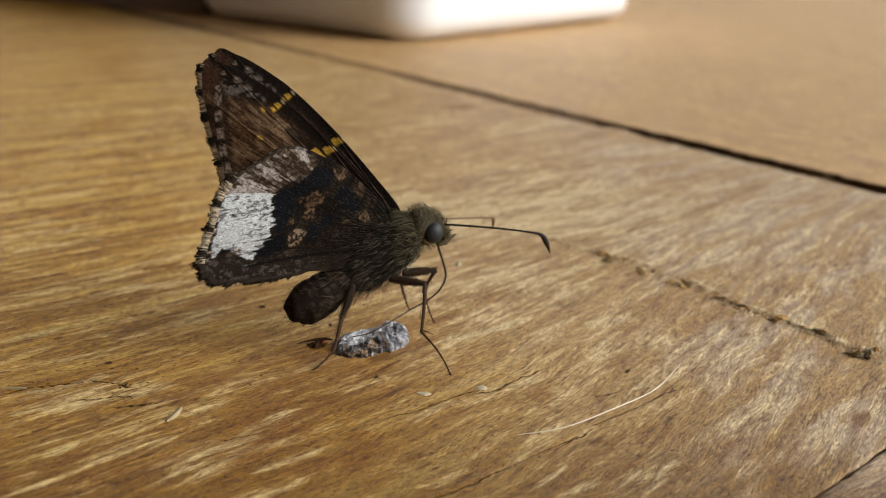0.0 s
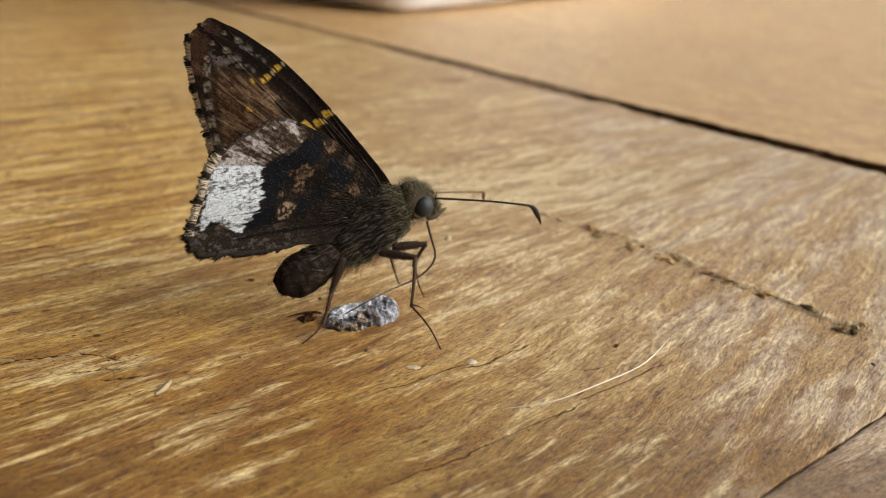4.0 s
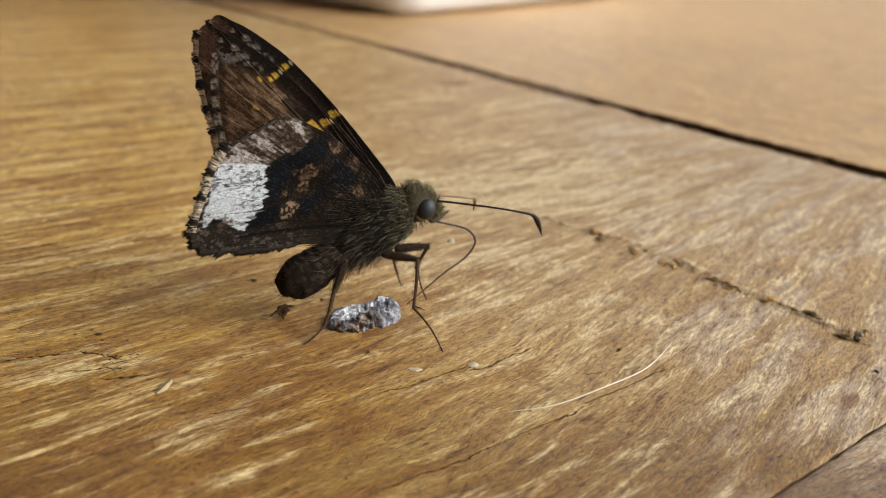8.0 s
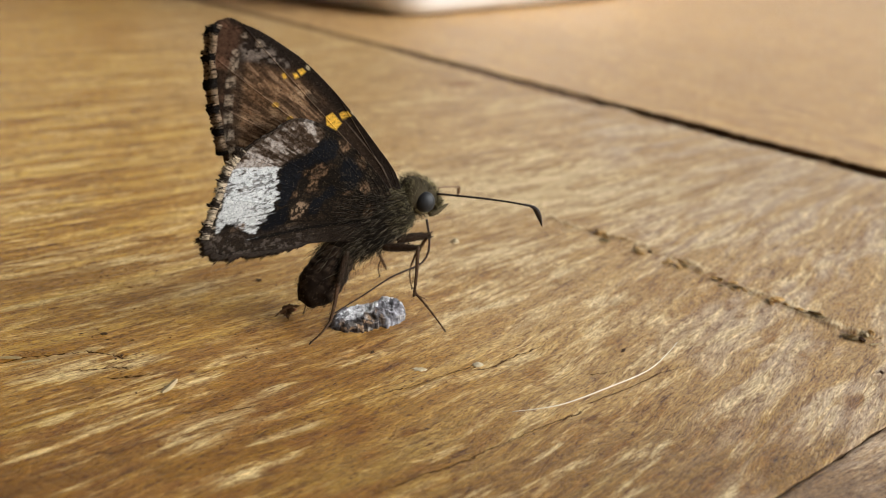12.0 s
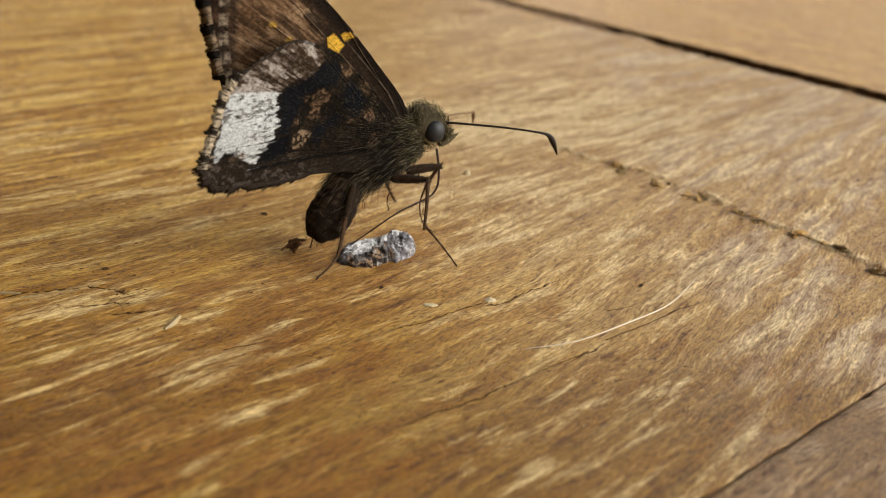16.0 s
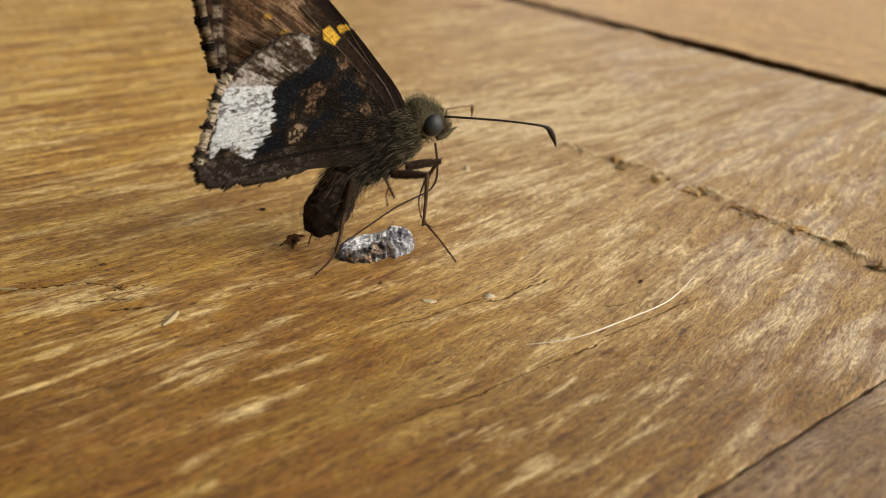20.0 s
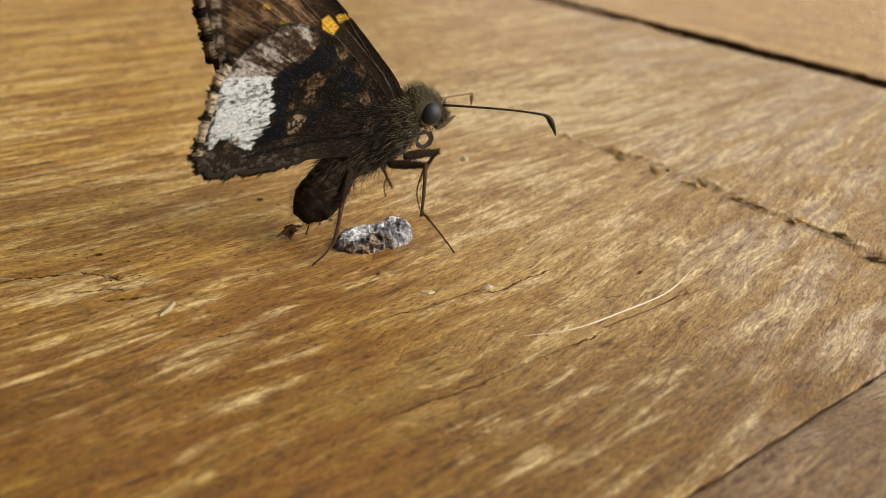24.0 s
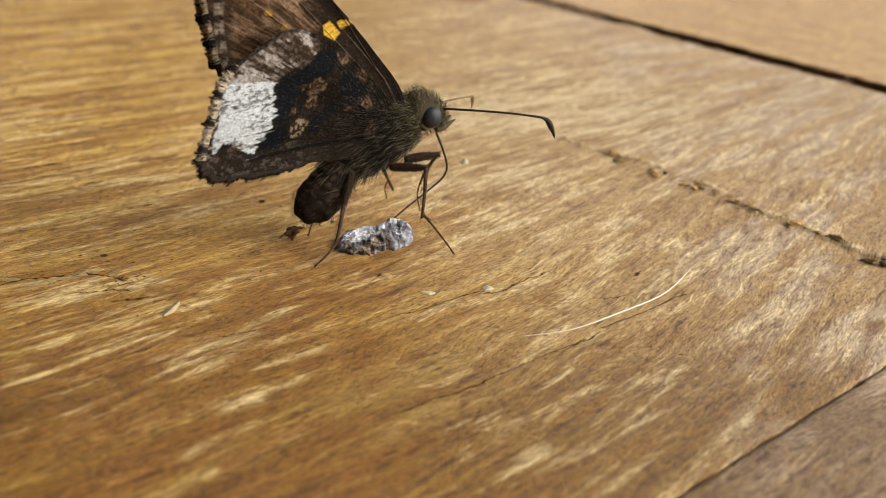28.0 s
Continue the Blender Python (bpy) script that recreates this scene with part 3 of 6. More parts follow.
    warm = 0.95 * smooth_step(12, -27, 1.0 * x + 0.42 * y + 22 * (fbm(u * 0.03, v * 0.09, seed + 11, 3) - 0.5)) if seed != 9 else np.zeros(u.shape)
    # 'deep' paints the dimmer light of the near side into the wood, along y
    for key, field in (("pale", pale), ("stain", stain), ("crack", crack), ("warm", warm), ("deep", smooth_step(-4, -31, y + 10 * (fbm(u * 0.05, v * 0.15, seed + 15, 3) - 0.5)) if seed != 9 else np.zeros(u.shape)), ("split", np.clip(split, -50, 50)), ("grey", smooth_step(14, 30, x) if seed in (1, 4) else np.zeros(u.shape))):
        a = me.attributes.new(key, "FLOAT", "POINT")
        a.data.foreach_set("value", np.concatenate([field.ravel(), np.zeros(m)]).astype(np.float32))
    # the fibres swing about, and sweep round a knot near the long joint
    swing = 2.6 * (fbm(u * 0.022, v * 0.04, seed + 5, 3) - 0.5) + 0.7 * (fbm(u * 0.11, v * 0.2, seed + 6, 3) - 0.5)
    if seed == 1:
        swing = swing + 1.4 * (fbm(u * 0.09, v * 0.14, 27, 3) - 0.5) * smooth_step(14, 30, x)
        swing = swing - 0.12 * np.maximum(0, u + 12) * smooth_step(30, 4, v) - 0.16 * np.maximum(0, u - 2) * smooth_step(16, -6, v)
    fibres = np.zeros((nu * nv + m, 3), dtype=np.float32)
    fibres[:nu * nv, 0], fibres[:nu * nv, 1] = (u * MM).ravel(), ((v + swing) * MM).ravel()
    fibres[nu * nv:] = fibres[rim]
    a = me.attributes.new("grain", "FLOAT_VECTOR", "POINT")
    a.data.foreach_set("vector", fibres.ravel())
    return part(name, me, parent, label, pose(0, 0, 0, 0, 0, GRAIN))


def steps(*spans):
    """Grid lines: spans of (start, end, spacing) joined end to end."""
    out = []
    for a, b, d in spans:
        n = max(1, round((b - a) / d))
        out += [a + (b - a) * i / n for i in range(n)]
    return out + [spans[-1][1]]


table = thing("table", "worn golden-brown wooden table top of wide old boards with open joints", "table", me=None)
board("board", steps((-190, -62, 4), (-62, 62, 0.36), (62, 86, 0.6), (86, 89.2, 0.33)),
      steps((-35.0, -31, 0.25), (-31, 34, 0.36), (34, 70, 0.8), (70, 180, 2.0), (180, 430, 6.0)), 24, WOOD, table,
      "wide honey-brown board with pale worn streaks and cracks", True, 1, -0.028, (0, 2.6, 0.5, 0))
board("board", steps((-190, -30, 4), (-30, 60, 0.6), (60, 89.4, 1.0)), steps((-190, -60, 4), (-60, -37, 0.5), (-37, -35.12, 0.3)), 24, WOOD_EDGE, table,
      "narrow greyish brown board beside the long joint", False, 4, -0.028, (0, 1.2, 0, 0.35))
jv, ju = np.meshgrid(np.array(steps((-150, -40, 3), (-40, 160, 0.8), (160, 420, 4))), np.linspace(-3, 8, 16), indexing="ij")
jz = -1.5 + 2.4 * (fbm(jv * 0.16, ju * 0.3, 61, 4) - 0.5) + 1.6 * (fbm(jv * 0.9, ju * 0.9, 62, 3) - 0.5) + 1.5 * smooth_step(30, 90, jv)
ji = np.arange(jv.size).reshape(jv.shape)
jq = np.stack([ji[:-1, :-1], ji[:-1, 1:], ji[1:, 1:], ji[1:, :-1]], -1).reshape(-1, 4)
part("joint_dirt", mesh_of("joint_dirt", np.stack([89.2 + ju - 0.028 * jv, jv, np.minimum(jz, -0.35)], -1).reshape(-1, 3) * MM, jq.tolist(), PACKED), table,
     "brown dirt packed in the joint", pose(0, 0, 0, 0, 0, GRAIN))
# the cross board past the joint has its grain along the joint
cross = board("board", steps((-420, -60, 5), (-60, 200, 1.3), (200, 480, 5)), steps((-640, -150, 6), (-150, -94.6, 1.0), (-94.6, -93.4, 0.3)), 24,
              WOOD_GREY, table, "pale brown cross board past the dark joint", False, 9, 0.0, (0, 0, 0, 2.4))
cross.matrix_basis = pose(0, 0, 0, 0, 0, GRAIN + 90 + 0.7)


# ---- the butterfly ----
# Its own space: x along the body to the head, y to its far side, z up from the table, in millimetres.
ROOT = pose(-4.4 * MM, -1.0 * MM, 0, 0, 0, 25)
butterfly = thing("butterfly", "dark brown skipper butterfly with a frosted white hindwing patch, feeding", "butterfly", ROOT)
rng = np.random.default_rng(7)

FORE_EDGE = ((1.9, -1.5), (1.3, 0.3), (0.8, 1.6), (0.0, 3.0), (-2.1, 5.7), (-4.4, 8.6), (-6.5, 11.0), (-8.5, 13.0), (-10.3, 14.4), (-12.0, 15.5),
             (-13.3, 16.1), (-14.1, 16.5), (-14.7, 16.5), (-15.1, 16.1), (-15.4, 15.4), (-15.5, 14.4), (-15.55, 13.3), (-15.4, 12.1), (-15.3, 10.8), (-15.1, 9.4),
             (-14.8, 7.9), (-14.6, 6.6), (-14.3, 5.4), (-13.5, 3.7), (-10.4, 1.9), (-6.5, 0.7), (-2.3, -0.8), (0.6, -2.3))
HIND_EDGE = ((1.8, -0.8), (0.5, 2.2), (-2.1, 5.2), (-4.5, 7.4), (-6.2, 8.4), (-7.4, 9.1), (-8.8, 9.6), (-10.0, 9.6), (-11.0, 9.1), (-12.0, 8.6), (-12.7, 8.2),
             (-13.4, 7.7), (-14.0, 7.0), (-14.5, 6.4), (-14.9, 5.6), (-15.2, 4.7), (-15.5, 3.8), (-15.8, 2.9), (-16.1, 1.9), (-16.3, 0.8), (-16.1, -0.2), (-15.2, -1.1),
             (-13.5, -1.4), (-11.6, -1.6), (-9.5, -1.8), (-7.4, -1.8), (-4.1, -2.2), (-0.6, -2.9), (1.7, -2.2))
# fields of the hindwing's underside
WHITE = ((-14.3, 6.1), (-13.5, 6.3), (-12.4, 6.0), (-11.4, 5.9), (-10.2, 5.7), (-10.2, 4.5), (-10.2, 3.3), (-10.6, 2.6), (-10.4, 2.1), (-11.0, 1.8), (-11.2, 1.2), (-11.7, 1.1),
         (-11.9, 0.1), (-12.6, 0.1), (-13.2, 0.9), (-13.9, 1.5), (-14.6, 1.7), (-15.0, 1.2), (-15.4, 1.0), (-15.5, 2.1), (-15.2, 2.9), (-14.9, 4.1), (-14.9, 4.9), (-14.5, 5.6))
FROSTED = ((-14.6, 6.0), (-13.8, 7.1), (-12.4, 8.3), (-11.0, 9.2), (-9.9, 9.7), (-8.7, 9.7), (-7.6, 9.3), (-6.3, 8.2), (-6.5, 7.7), (-7.1, 7.3), (-8.2, 6.5), (-9.4, 6.3), (-10.2, 5.6), (-12.4, 5.8))
BLUE_BAND = ((-10.1, 5.6), (-9.4, 6.2), (-8.2, 6.4), (-7.0, 7.2), (-6.4, 7.7), (-5.5, 7.7), (-4.8, 6.7), (-5.1, 5.7), (-6.2, 5.6), (-7.0, 5.7), (-7.7, 5.1), (-8.7, 3.4), (-9.3, 2.4), (-9.9, 2.0), (-10.3, 2.4), (-10.1, 4.1))
BLUE_LOW = ((-11.4, 0.9), (-10.7, 1.9), (-9.3, 2.3), (-9.2, 0.9), (-9.7, 0.0), (-11.5, 0.0))
TAN = ((-9.0, 2.2), (-8.0, 2.4), (-7.4, 1.8), (-7.7, 1.0), (-8.8, 0.9))


def within(u, v, corners):
    """Signed distance to a closed outline, positive inside."""
    p = np.array(corners)
    best, cross = np.full(u.shape, 1e9), np.zeros(u.shape, dtype=int)
    for (ax, ay), (bx, by) in zip(p, np.roll(p, -1, axis=0)):
        t = np.clip(((u - ax) * (bx - ax) + (v - ay) * (by - ay)) / ((bx - ax) ** 2 + (by - ay) ** 2), 0, 1)
        best = np.minimum(best, np.hypot(u - ax - t * (bx - ax), v - ay - t * (by - ay)))
        rise = by - ay if by != ay else 1e-9
        cross += ((ay > v) != (by > v)) & (u < (bx - ax) * (v - ay) / rise + ax)
    return np.where(cross % 2 == 1, best, -best)


def blob(u, v, cu, cv, a, b, turn, wob):
    c, s = math.cos(radians(turn)), math.sin(radians(turn))
    du, dv = (u - cu) * c + (v - cv) * s, -(u - cu) * s + (v - cv) * c
    return 1 - smooth_step(0.8, 1.15, np.hypot(du / a, dv / b) + wob)


def blend(base, colour, amount):
    return base * (1 - amount[:, None]) + np.array(colour) * amount[:, None]


def wing_streaks(u, v, seed, fine=44.0):
    """Streaks of scales that run out from the wing's root."""
    ang, far = np.arctan2(v + 1.5, -(u - 2.0)), np.hypot(u - 2.0, v + 1.5)
    return fbm(ang * fine, far * 0.55, seed, 4), ang, far


def fore_pattern(u, v, s):
    st, ang, far = wing_streaks(u, v, 3)
    wob = 0.7 * (fbm(u * 1.6, v * 1.6, 11, 3) - 0.5)
    fine = fbm(u * 5.0, v * 5.0, 33, 3)
    hairline = fbm(ang * 95.0, far * 0.8, 7, 3)
    c = np.tile(np.array((0.040, 0.025, 0.016)), (len(u), 1))
    # warm brown middle and its tawny streaks
    middle = smooth_step(-0.5, 0.6, within(u, v, ((-14.0, 13.1), (-12.2, 13.3), (-9.3, 11.9), (-6.9, 9.7), (-6.3, 8.6), (-8.1, 7.2), (-9.5, 6.2), (-11.2, 5.1), (-12.5, 4.3), (-13.9, 4.7))) + wob)
    c = blend(c, (0.150, 0.084, 0.042), middle * (0.55 + 0.45 * smooth_step(0.35, 0.6, st)))
    c = blend(c, (0.270, 0.170, 0.092), middle * smooth_step(0.50, 0.68, st) * smooth_step(0.4, 0.6, fbm(u * 0.8, v * 0.8, 15, 3)) * 0.9)
    c = blend(c, (0.34, 0.25, 0.16), blob(u, v, -8.3, 10.4, 1.1, 0.45, -40, wob) * smooth_step(0.45, 0.6, hairline) * 0.7)
    c = blend(c, (0.30, 0.20, 0.12), smooth_step(0.56, 0.70, hairline) * middle * 0.45)
    c = blend(c, (0.035, 0.021, 0.013), smooth_step(0.44, 0.34, hairline) * middle * 0.5)
    c = blend(c, (0.030, 0.020, 0.014), blob(u, v, -7.2, 9.3, 1.6, 0.5, -48, wob) * 0.7)
    # dark apex with grey dusting, reddish tip
    apex = smooth_step(-0.3, 0.4, within(u, v, ((-13.5, 14.6), (-12.5, 15.4), (-10.4, 14.4), (-9.0, 13.0), (-10.3, 12.5), (-12.4, 13.2), (-13.6, 13.5))) + wob * 0.8)
    c = blend(c, (0.026, 0.018, 0.014), apex * 0.9)
    c = blend(c, (0.20, 0.165, 0.135), apex * smooth_step(0.52, 0.66, fbm(u * 1.8, v * 1.8, 25, 3)) * 0.7)
    tip = smooth_step(-0.3, 0.4, within(u, v, ((-15.6, 15.6), (-14.6, 16.5), (-13.6, 15.9), (-13.7, 14.6), (-14.2, 12.8), (-15.6, 12.8))) + wob * 0.4)
    c = blend(c, (0.165, 0.080, 0.045), tip * (0.4 + 0.6 * smooth_step(0.4, 0.6, st)) * 0.9)
    # dark strip along the leading edge
    lead = np.interp(v, [-2, 0.3, 3.0, 5.7, 8.6, 11.0, 13.0, 14.4, 15.5, 16.5], [1.6, 1.3, 0.0, -2.1, -4.4, -6.5, -8.5, -10.3, -12.0, -14.1]) - u
    c = blend(c, (0.024, 0.017, 0.013), (1 - smooth_step(0.7, 1.5, lead + wob * 0.6)) * (0.9 - 0.35 * tip))
    c = blend(c, (0.16, 0.12, 0.09), (1 - smooth_step(0.03, 0.12, np.abs(lead - 0.95 - 0.05 * (v - 5)))) * smooth_step(8.5, 6.5, v) * 0.6)
    # pale squares inside the margin, cut by dark veins
    band = 1 - smooth_step(0.26, 0.42, np.abs(u - np.interp(v, [5.0, 6.6, 8.4, 9.8, 12.1, 13.5, 15.2], [-13.6, -14.0, -14.2, -14.2, -14.1, -13.9, -13.3])) + wob * 0.2)
    cell = np.abs(((v * 0.66 + 0.35) % 1.0) - 0.5)
    margin = 1 - smooth_step(-14.9, -13.2, u)
    c = blend(c, (0.034, 0.024, 0.018), (1 - smooth_step(0.4, 0.9, np.abs(u + 13.9))) * smooth_step(14.5, 13.0, v) * 0.6)
    c = blend(c, (0.31, 0.25, 0.18), band * smooth_step(0.08, 0.24, cell + wob * 0.35) * smooth_step(14.2, 13.2, v) * (0.25 + 0.75 * smooth_step(0.38, 0.58, fine)) * 0.8)
    c = blend(c, (0.13, 0.072, 0.043), margin * smooth_step(0.4, 0.6, st) * (1 - band) * 0.7)
    for cu, cv, a, b in ((-13.2, 15.2, 0.38, 0.32), (-12.1, 14.7, 0.45, 0.30), (-13.9, 14.0, 0.25, 0.3)):
        c = blend(c, (0.33, 0.26, 0.19), blob(u, v, cu, cv, a, b, -30, wob * 3.0) * (0.3 + 0.7 * smooth_step(0.4, 0.55, fine)) * 0.7)
    # veins
    vein = np.abs(((ang * 7.5 + 0.12) % 1.0) - 0.5) * far
    c = blend(c, (0.23, 0.155, 0.10), (1 - smooth_step(0.06, 0.2, vein)) * smooth_step(6, 10, far) * (1 - smooth_step(0.86, 0.94, s)) * 0.5)
    # amber panes, each cut square by the veins
    for corners in (((-6.45, 8.2), (-5.9, 8.5), (-4.95, 7.45), (-5.4, 6.8), (-6.3, 7.4)), ((-5.35, 8.4), (-4.6, 8.55), (-4.2, 8.1), (-5.0, 7.75)), ((-9.5, 12.15), (-9.2, 12.2), (-8.95, 11.85), (-9.3, 11.7)),
                    ((-9.15, 12.4), (-8.75, 12.6), (-8.45, 12.3), (-8.85, 11.95)), ((-10.35, 12.15), (-10.1, 12.25), (-9.95, 11.85), (-10.2, 11.75))):
        amber = smooth_step(-0.06, 0.08, within(u, v, corners) + wob * 0.12)
        c = blend(c, (0.66, 0.39, 0.050), amber)
    for cu, cv, a, b in ((-10.65, 9.6, 0.24, 0.30), (-9.4, 8.25, 0.30, 0.26)):
        c = blend(c, (0.42, 0.25, 0.045), blob(u, v, cu, cv, a, b, 70, wob * 0.4) * 0.9)
    c = blend(c, (0.62, 0.52, 0.33), blob(u, v, -4.15, 8.35, 0.14, 0.30, 42, wob * 0.3) * 0.8 + blob(u, v, -8.35, 12.6, 0.14, 0.22, 42, wob * 0.3) * 0.7)
    return c * (0.62 + 0.62 * fbm(u * 5.5, v * 5.5, 31, 2))[:, None]


def hind_pattern(u, v, s):
    st, ang, far = wing_streaks(u, v, 5, 52.0)
    wob = 0.8 * (fbm(u * 1.5, v * 1.5, 13, 4) - 0.5)
    fine = fbm(u * 5.0, v * 5.0, 33, 3)
    comb = 1.0 * (fbm(u * 0.8, v * 5.5, 91, 3) - 0.5)  # ragged ends along the rows of scales
    c = np.tile(np.array((0.032, 0.022, 0.015)), (len(u), 1))
    c = blend(c, (0.105, 0.068, 0.042), smooth_step(0.44, 0.62, fine) * smooth_step(0.42, 0.58, fbm(u * 0.7, v * 0.7, 55, 3)) * smooth_step(-0.4, 0.4, v) * 0.8)
    # brown islands
    for cu, cv, a, b, turn in ((-6.5, 4.7, 0.9, 1.0, 20), (-7.9, 5.0, 0.5, 0.5, 0), (-4.4, 6.9, 0.7, 0.6, -40), (-2.6, 5.0, 0.5, 0.8, 40), (-1.9, 2.4, 0.45, 0.8, 20), (-7.0, 3.4, 0.7, 0.5, 0),
                               (-3.4, 2.2, 0.7, 0.35, -10), (-8.7, 3.0, 0.4, 0.3, 0), (-1.2, 0.1, 0.5, 0.7, 0)):
        c = blend(c, (0.250, 0.150, 0.082), blob(u, v, cu, cv, a, b, turn, wob * 2.2) * (0.35 + 0.65 * smooth_step(0.34, 0.66, fine)) * 0.8)
    # blue-black band and blotches
    for amount in (smooth_step(-0.16, 0.20, within(u, v, BLUE_BAND) + wob * 0.55 + comb * 0.4), smooth_step(-0.16, 0.20, within(u, v, BLUE_LOW) + wob * 0.4 + comb * 0.4),
                   blob(u, v, -3.5, 4.0, 1.15, 1.5, 15, wob * 1.2), blob(u, v, -6.6, 1.6, 0.6, 0.8, 0, wob * 1.2), blob(u, v, -5.2, 2.6, 1.1, 0.5, 20, wob * 1.5)):
        c = blend(c, (0.016, 0.018, 0.026), amount * 0.95)
    c = blend(c, (0.050, 0.055, 0.068), smooth_step(0.56, 0.68, fine) * smooth_step(0.0, 0.3, within(u, v, BLUE_BAND)) * 0.6)
    tan = smooth_step(-0.14, 0.16, within(u, v, TAN) + wob * 0.9)
    c = blend(c, (0.27, 0.185, 0.115), tan * (0.25 + 0.75 * smooth_step(0.40, 0.54, fine)))
    c = blend(c, (0.27, 0.19, 0.12), blob(u, v, -8.7, 0.35, 0.6, 0.22, 0, wob) * 0.5)
    # frosted brown field above the white patch
    up = smooth_step(-0.2, 0.2, within(u, v, FROSTED) + wob * 0.7 + comb * 0.5)
    c = blend(c, (0.135, 0.082, 0.048), up)
    frost = 0.82 * st + 0.18 * fbm(u * 1.6, v * 1.6, 63, 4)
    for cu, cv, a, b, turn in ((-12.4, 7.4, 1.5, 0.40, -24), (-11.0, 8.2, 1.2, 0.45, -30), (-10.0, 7.3, 1.3, 0.28, -25), (-8.4, 8.9, 1.1, 0.42, -25), (-13.2, 6.5, 1.0, 0.35, -10), (-7.6, 8.5, 0.7, 0.25, -40), (-11.2, 6.5, 1.2, 0.25, -14)):
        frost = frost + 0.15 * blob(u, v, cu, cv, a, b, turn, wob * 1.4)
    c = blend(c, (0.50, 0.475, 0.44), up * smooth_step(0.47, 0.72, frost) * (0.50 + 0.50 * smooth_step(0.40, 0.56, fine)) * 0.70)
    c = blend(c, (0.42, 0.36, 0.30), up * smooth_step(0.54, 0.62, fbm(u * 4.5, v * 4.5, 67, 2)) * 0.2)
    # the white patch: scales in rows, with fine dark cracks
    white = smooth_step(-0.12, 0.16, within(u, v, WHITE) + 0.45 * wob + comb * smooth_step(-15.0, -14.0, u))
    row = np.abs(fbm(u * 0.35 + 4, v * 2.4, 71, 3) - 0.5)
    dash = smooth_step(0.58, 0.66, fbm(u * 2.2, v * 4.2, 95, 3))
    solid = (0.40 + 0.60 * smooth_step(0.006, 0.030, row)) * (0.88 + 0.12 * smooth_step(0.36, 0.5, fine)) * (1 - 0.55 * dash)
    solid = np.maximum(solid, 0.9 * blob(u, v, -13.6, 3.0, 1.6, 0.9, 20, wob))
    c = blend(c, (0.53, 0.555, 0.55), white * solid)
    c = blend(c, (0.205, 0.135, 0.085), blob(u, v, -13.6, 1.1, 0.9, 0.40, 18, wob * 1.5) * (0.4 + 0.6 * smooth_step(0.42, 0.52, fine)) * 0.9)
    # brown margin below it, dusky fold along the lower edge
    low = (1 - smooth_step(-0.3, 0.5, v - np.interp(u, [-16, -12.2, -9, -2], [1.2, 0.2, 0.0, -0.4]) + wob * 0.8)) * (1 - white)
    c = blend(c, (0.085, 0.058, 0.040), low * 0.85)
    c = blend(c, (0.30, 0.245, 0.20), low * smooth_step(0.46, 0.62, fbm(u * 3.6, v * 3.6, 43, 4)) * smooth_step(-5, -9, u) * 0.42)
    crease = np.abs(v - np.interp(u, [-12.6, -9.6, -6.5, -2.0, 1.0], [-0.25, -0.30, -0.35, -0.6, -1.2]) + wob * 0.12)
    c = blend(c, (0.010, 0.008, 0.007), (1 - smooth_step(0.05, 0.26, crease)) * smooth_step(-13.5, -11.5, u) * 0.9)
    # buff border, broken by dark vein ends
    rim = smooth_step(-12.4, -13.4, u) * smooth_step(0.3, 1.6, v + wob)
    border = smooth_step(0.1, -0.1, u - np.interp(v, [0.0, 2.0, 4.5, 6.5, 8.0], [-15.4, -15.45, -14.85, -14.2, -13.4]) + 0.4 * wob) * rim * (1 - 0.8 * white)
    c = blend(c, (0.52, 0.43, 0.31), border * (0.10 + 0.80 * smooth_step(0.42, 0.58, st)) * (0.4 + 0.6 * smooth_step(0.4, 0.55, fine)))
    c = blend(c, (0.030, 0.022, 0.016), smooth_step(0.975, 0.985, s) * smooth_step(-6.5, -7.5, u) * smooth_step(6.2, 7.4, v) * 0.3)
    # veins and single pale scales
    vein = np.abs(((ang * 6.0 + 0.3) % 1.0) - 0.5) * far
    c = blend(c, (0.016, 0.012, 0.010), (1 - smooth_step(0.04, 0.16, vein)) * smooth_step(4, 7, far) * (1 - 0.75 * white) * 0.6)
    c = blend(c, (0.40, 0.31, 0.20), smooth_step(0.66, 0.72, fbm(u * 7.5, v * 7.5, 77, 2)) * smooth_step(-8, -2, u) * 0.3)
    dim = 0.34 + 0.66 * smooth_step(0.08, 0.38, c[:, 0])
    return 0.93 * c * (dim * (0.76 + 0.48 * fbm(u * 6.0, v * 6.0, 37, 2)))[:, None]


def wing_bow(u, v):
    """How far a wing bows out of its plane."""
    st, ang, far = wing_streaks(u, v, 3)
    return 0.35 * np.sin(far * 0.22) + 0.10 * np.sin(ang * 15) * smooth_step(3, 12, far)


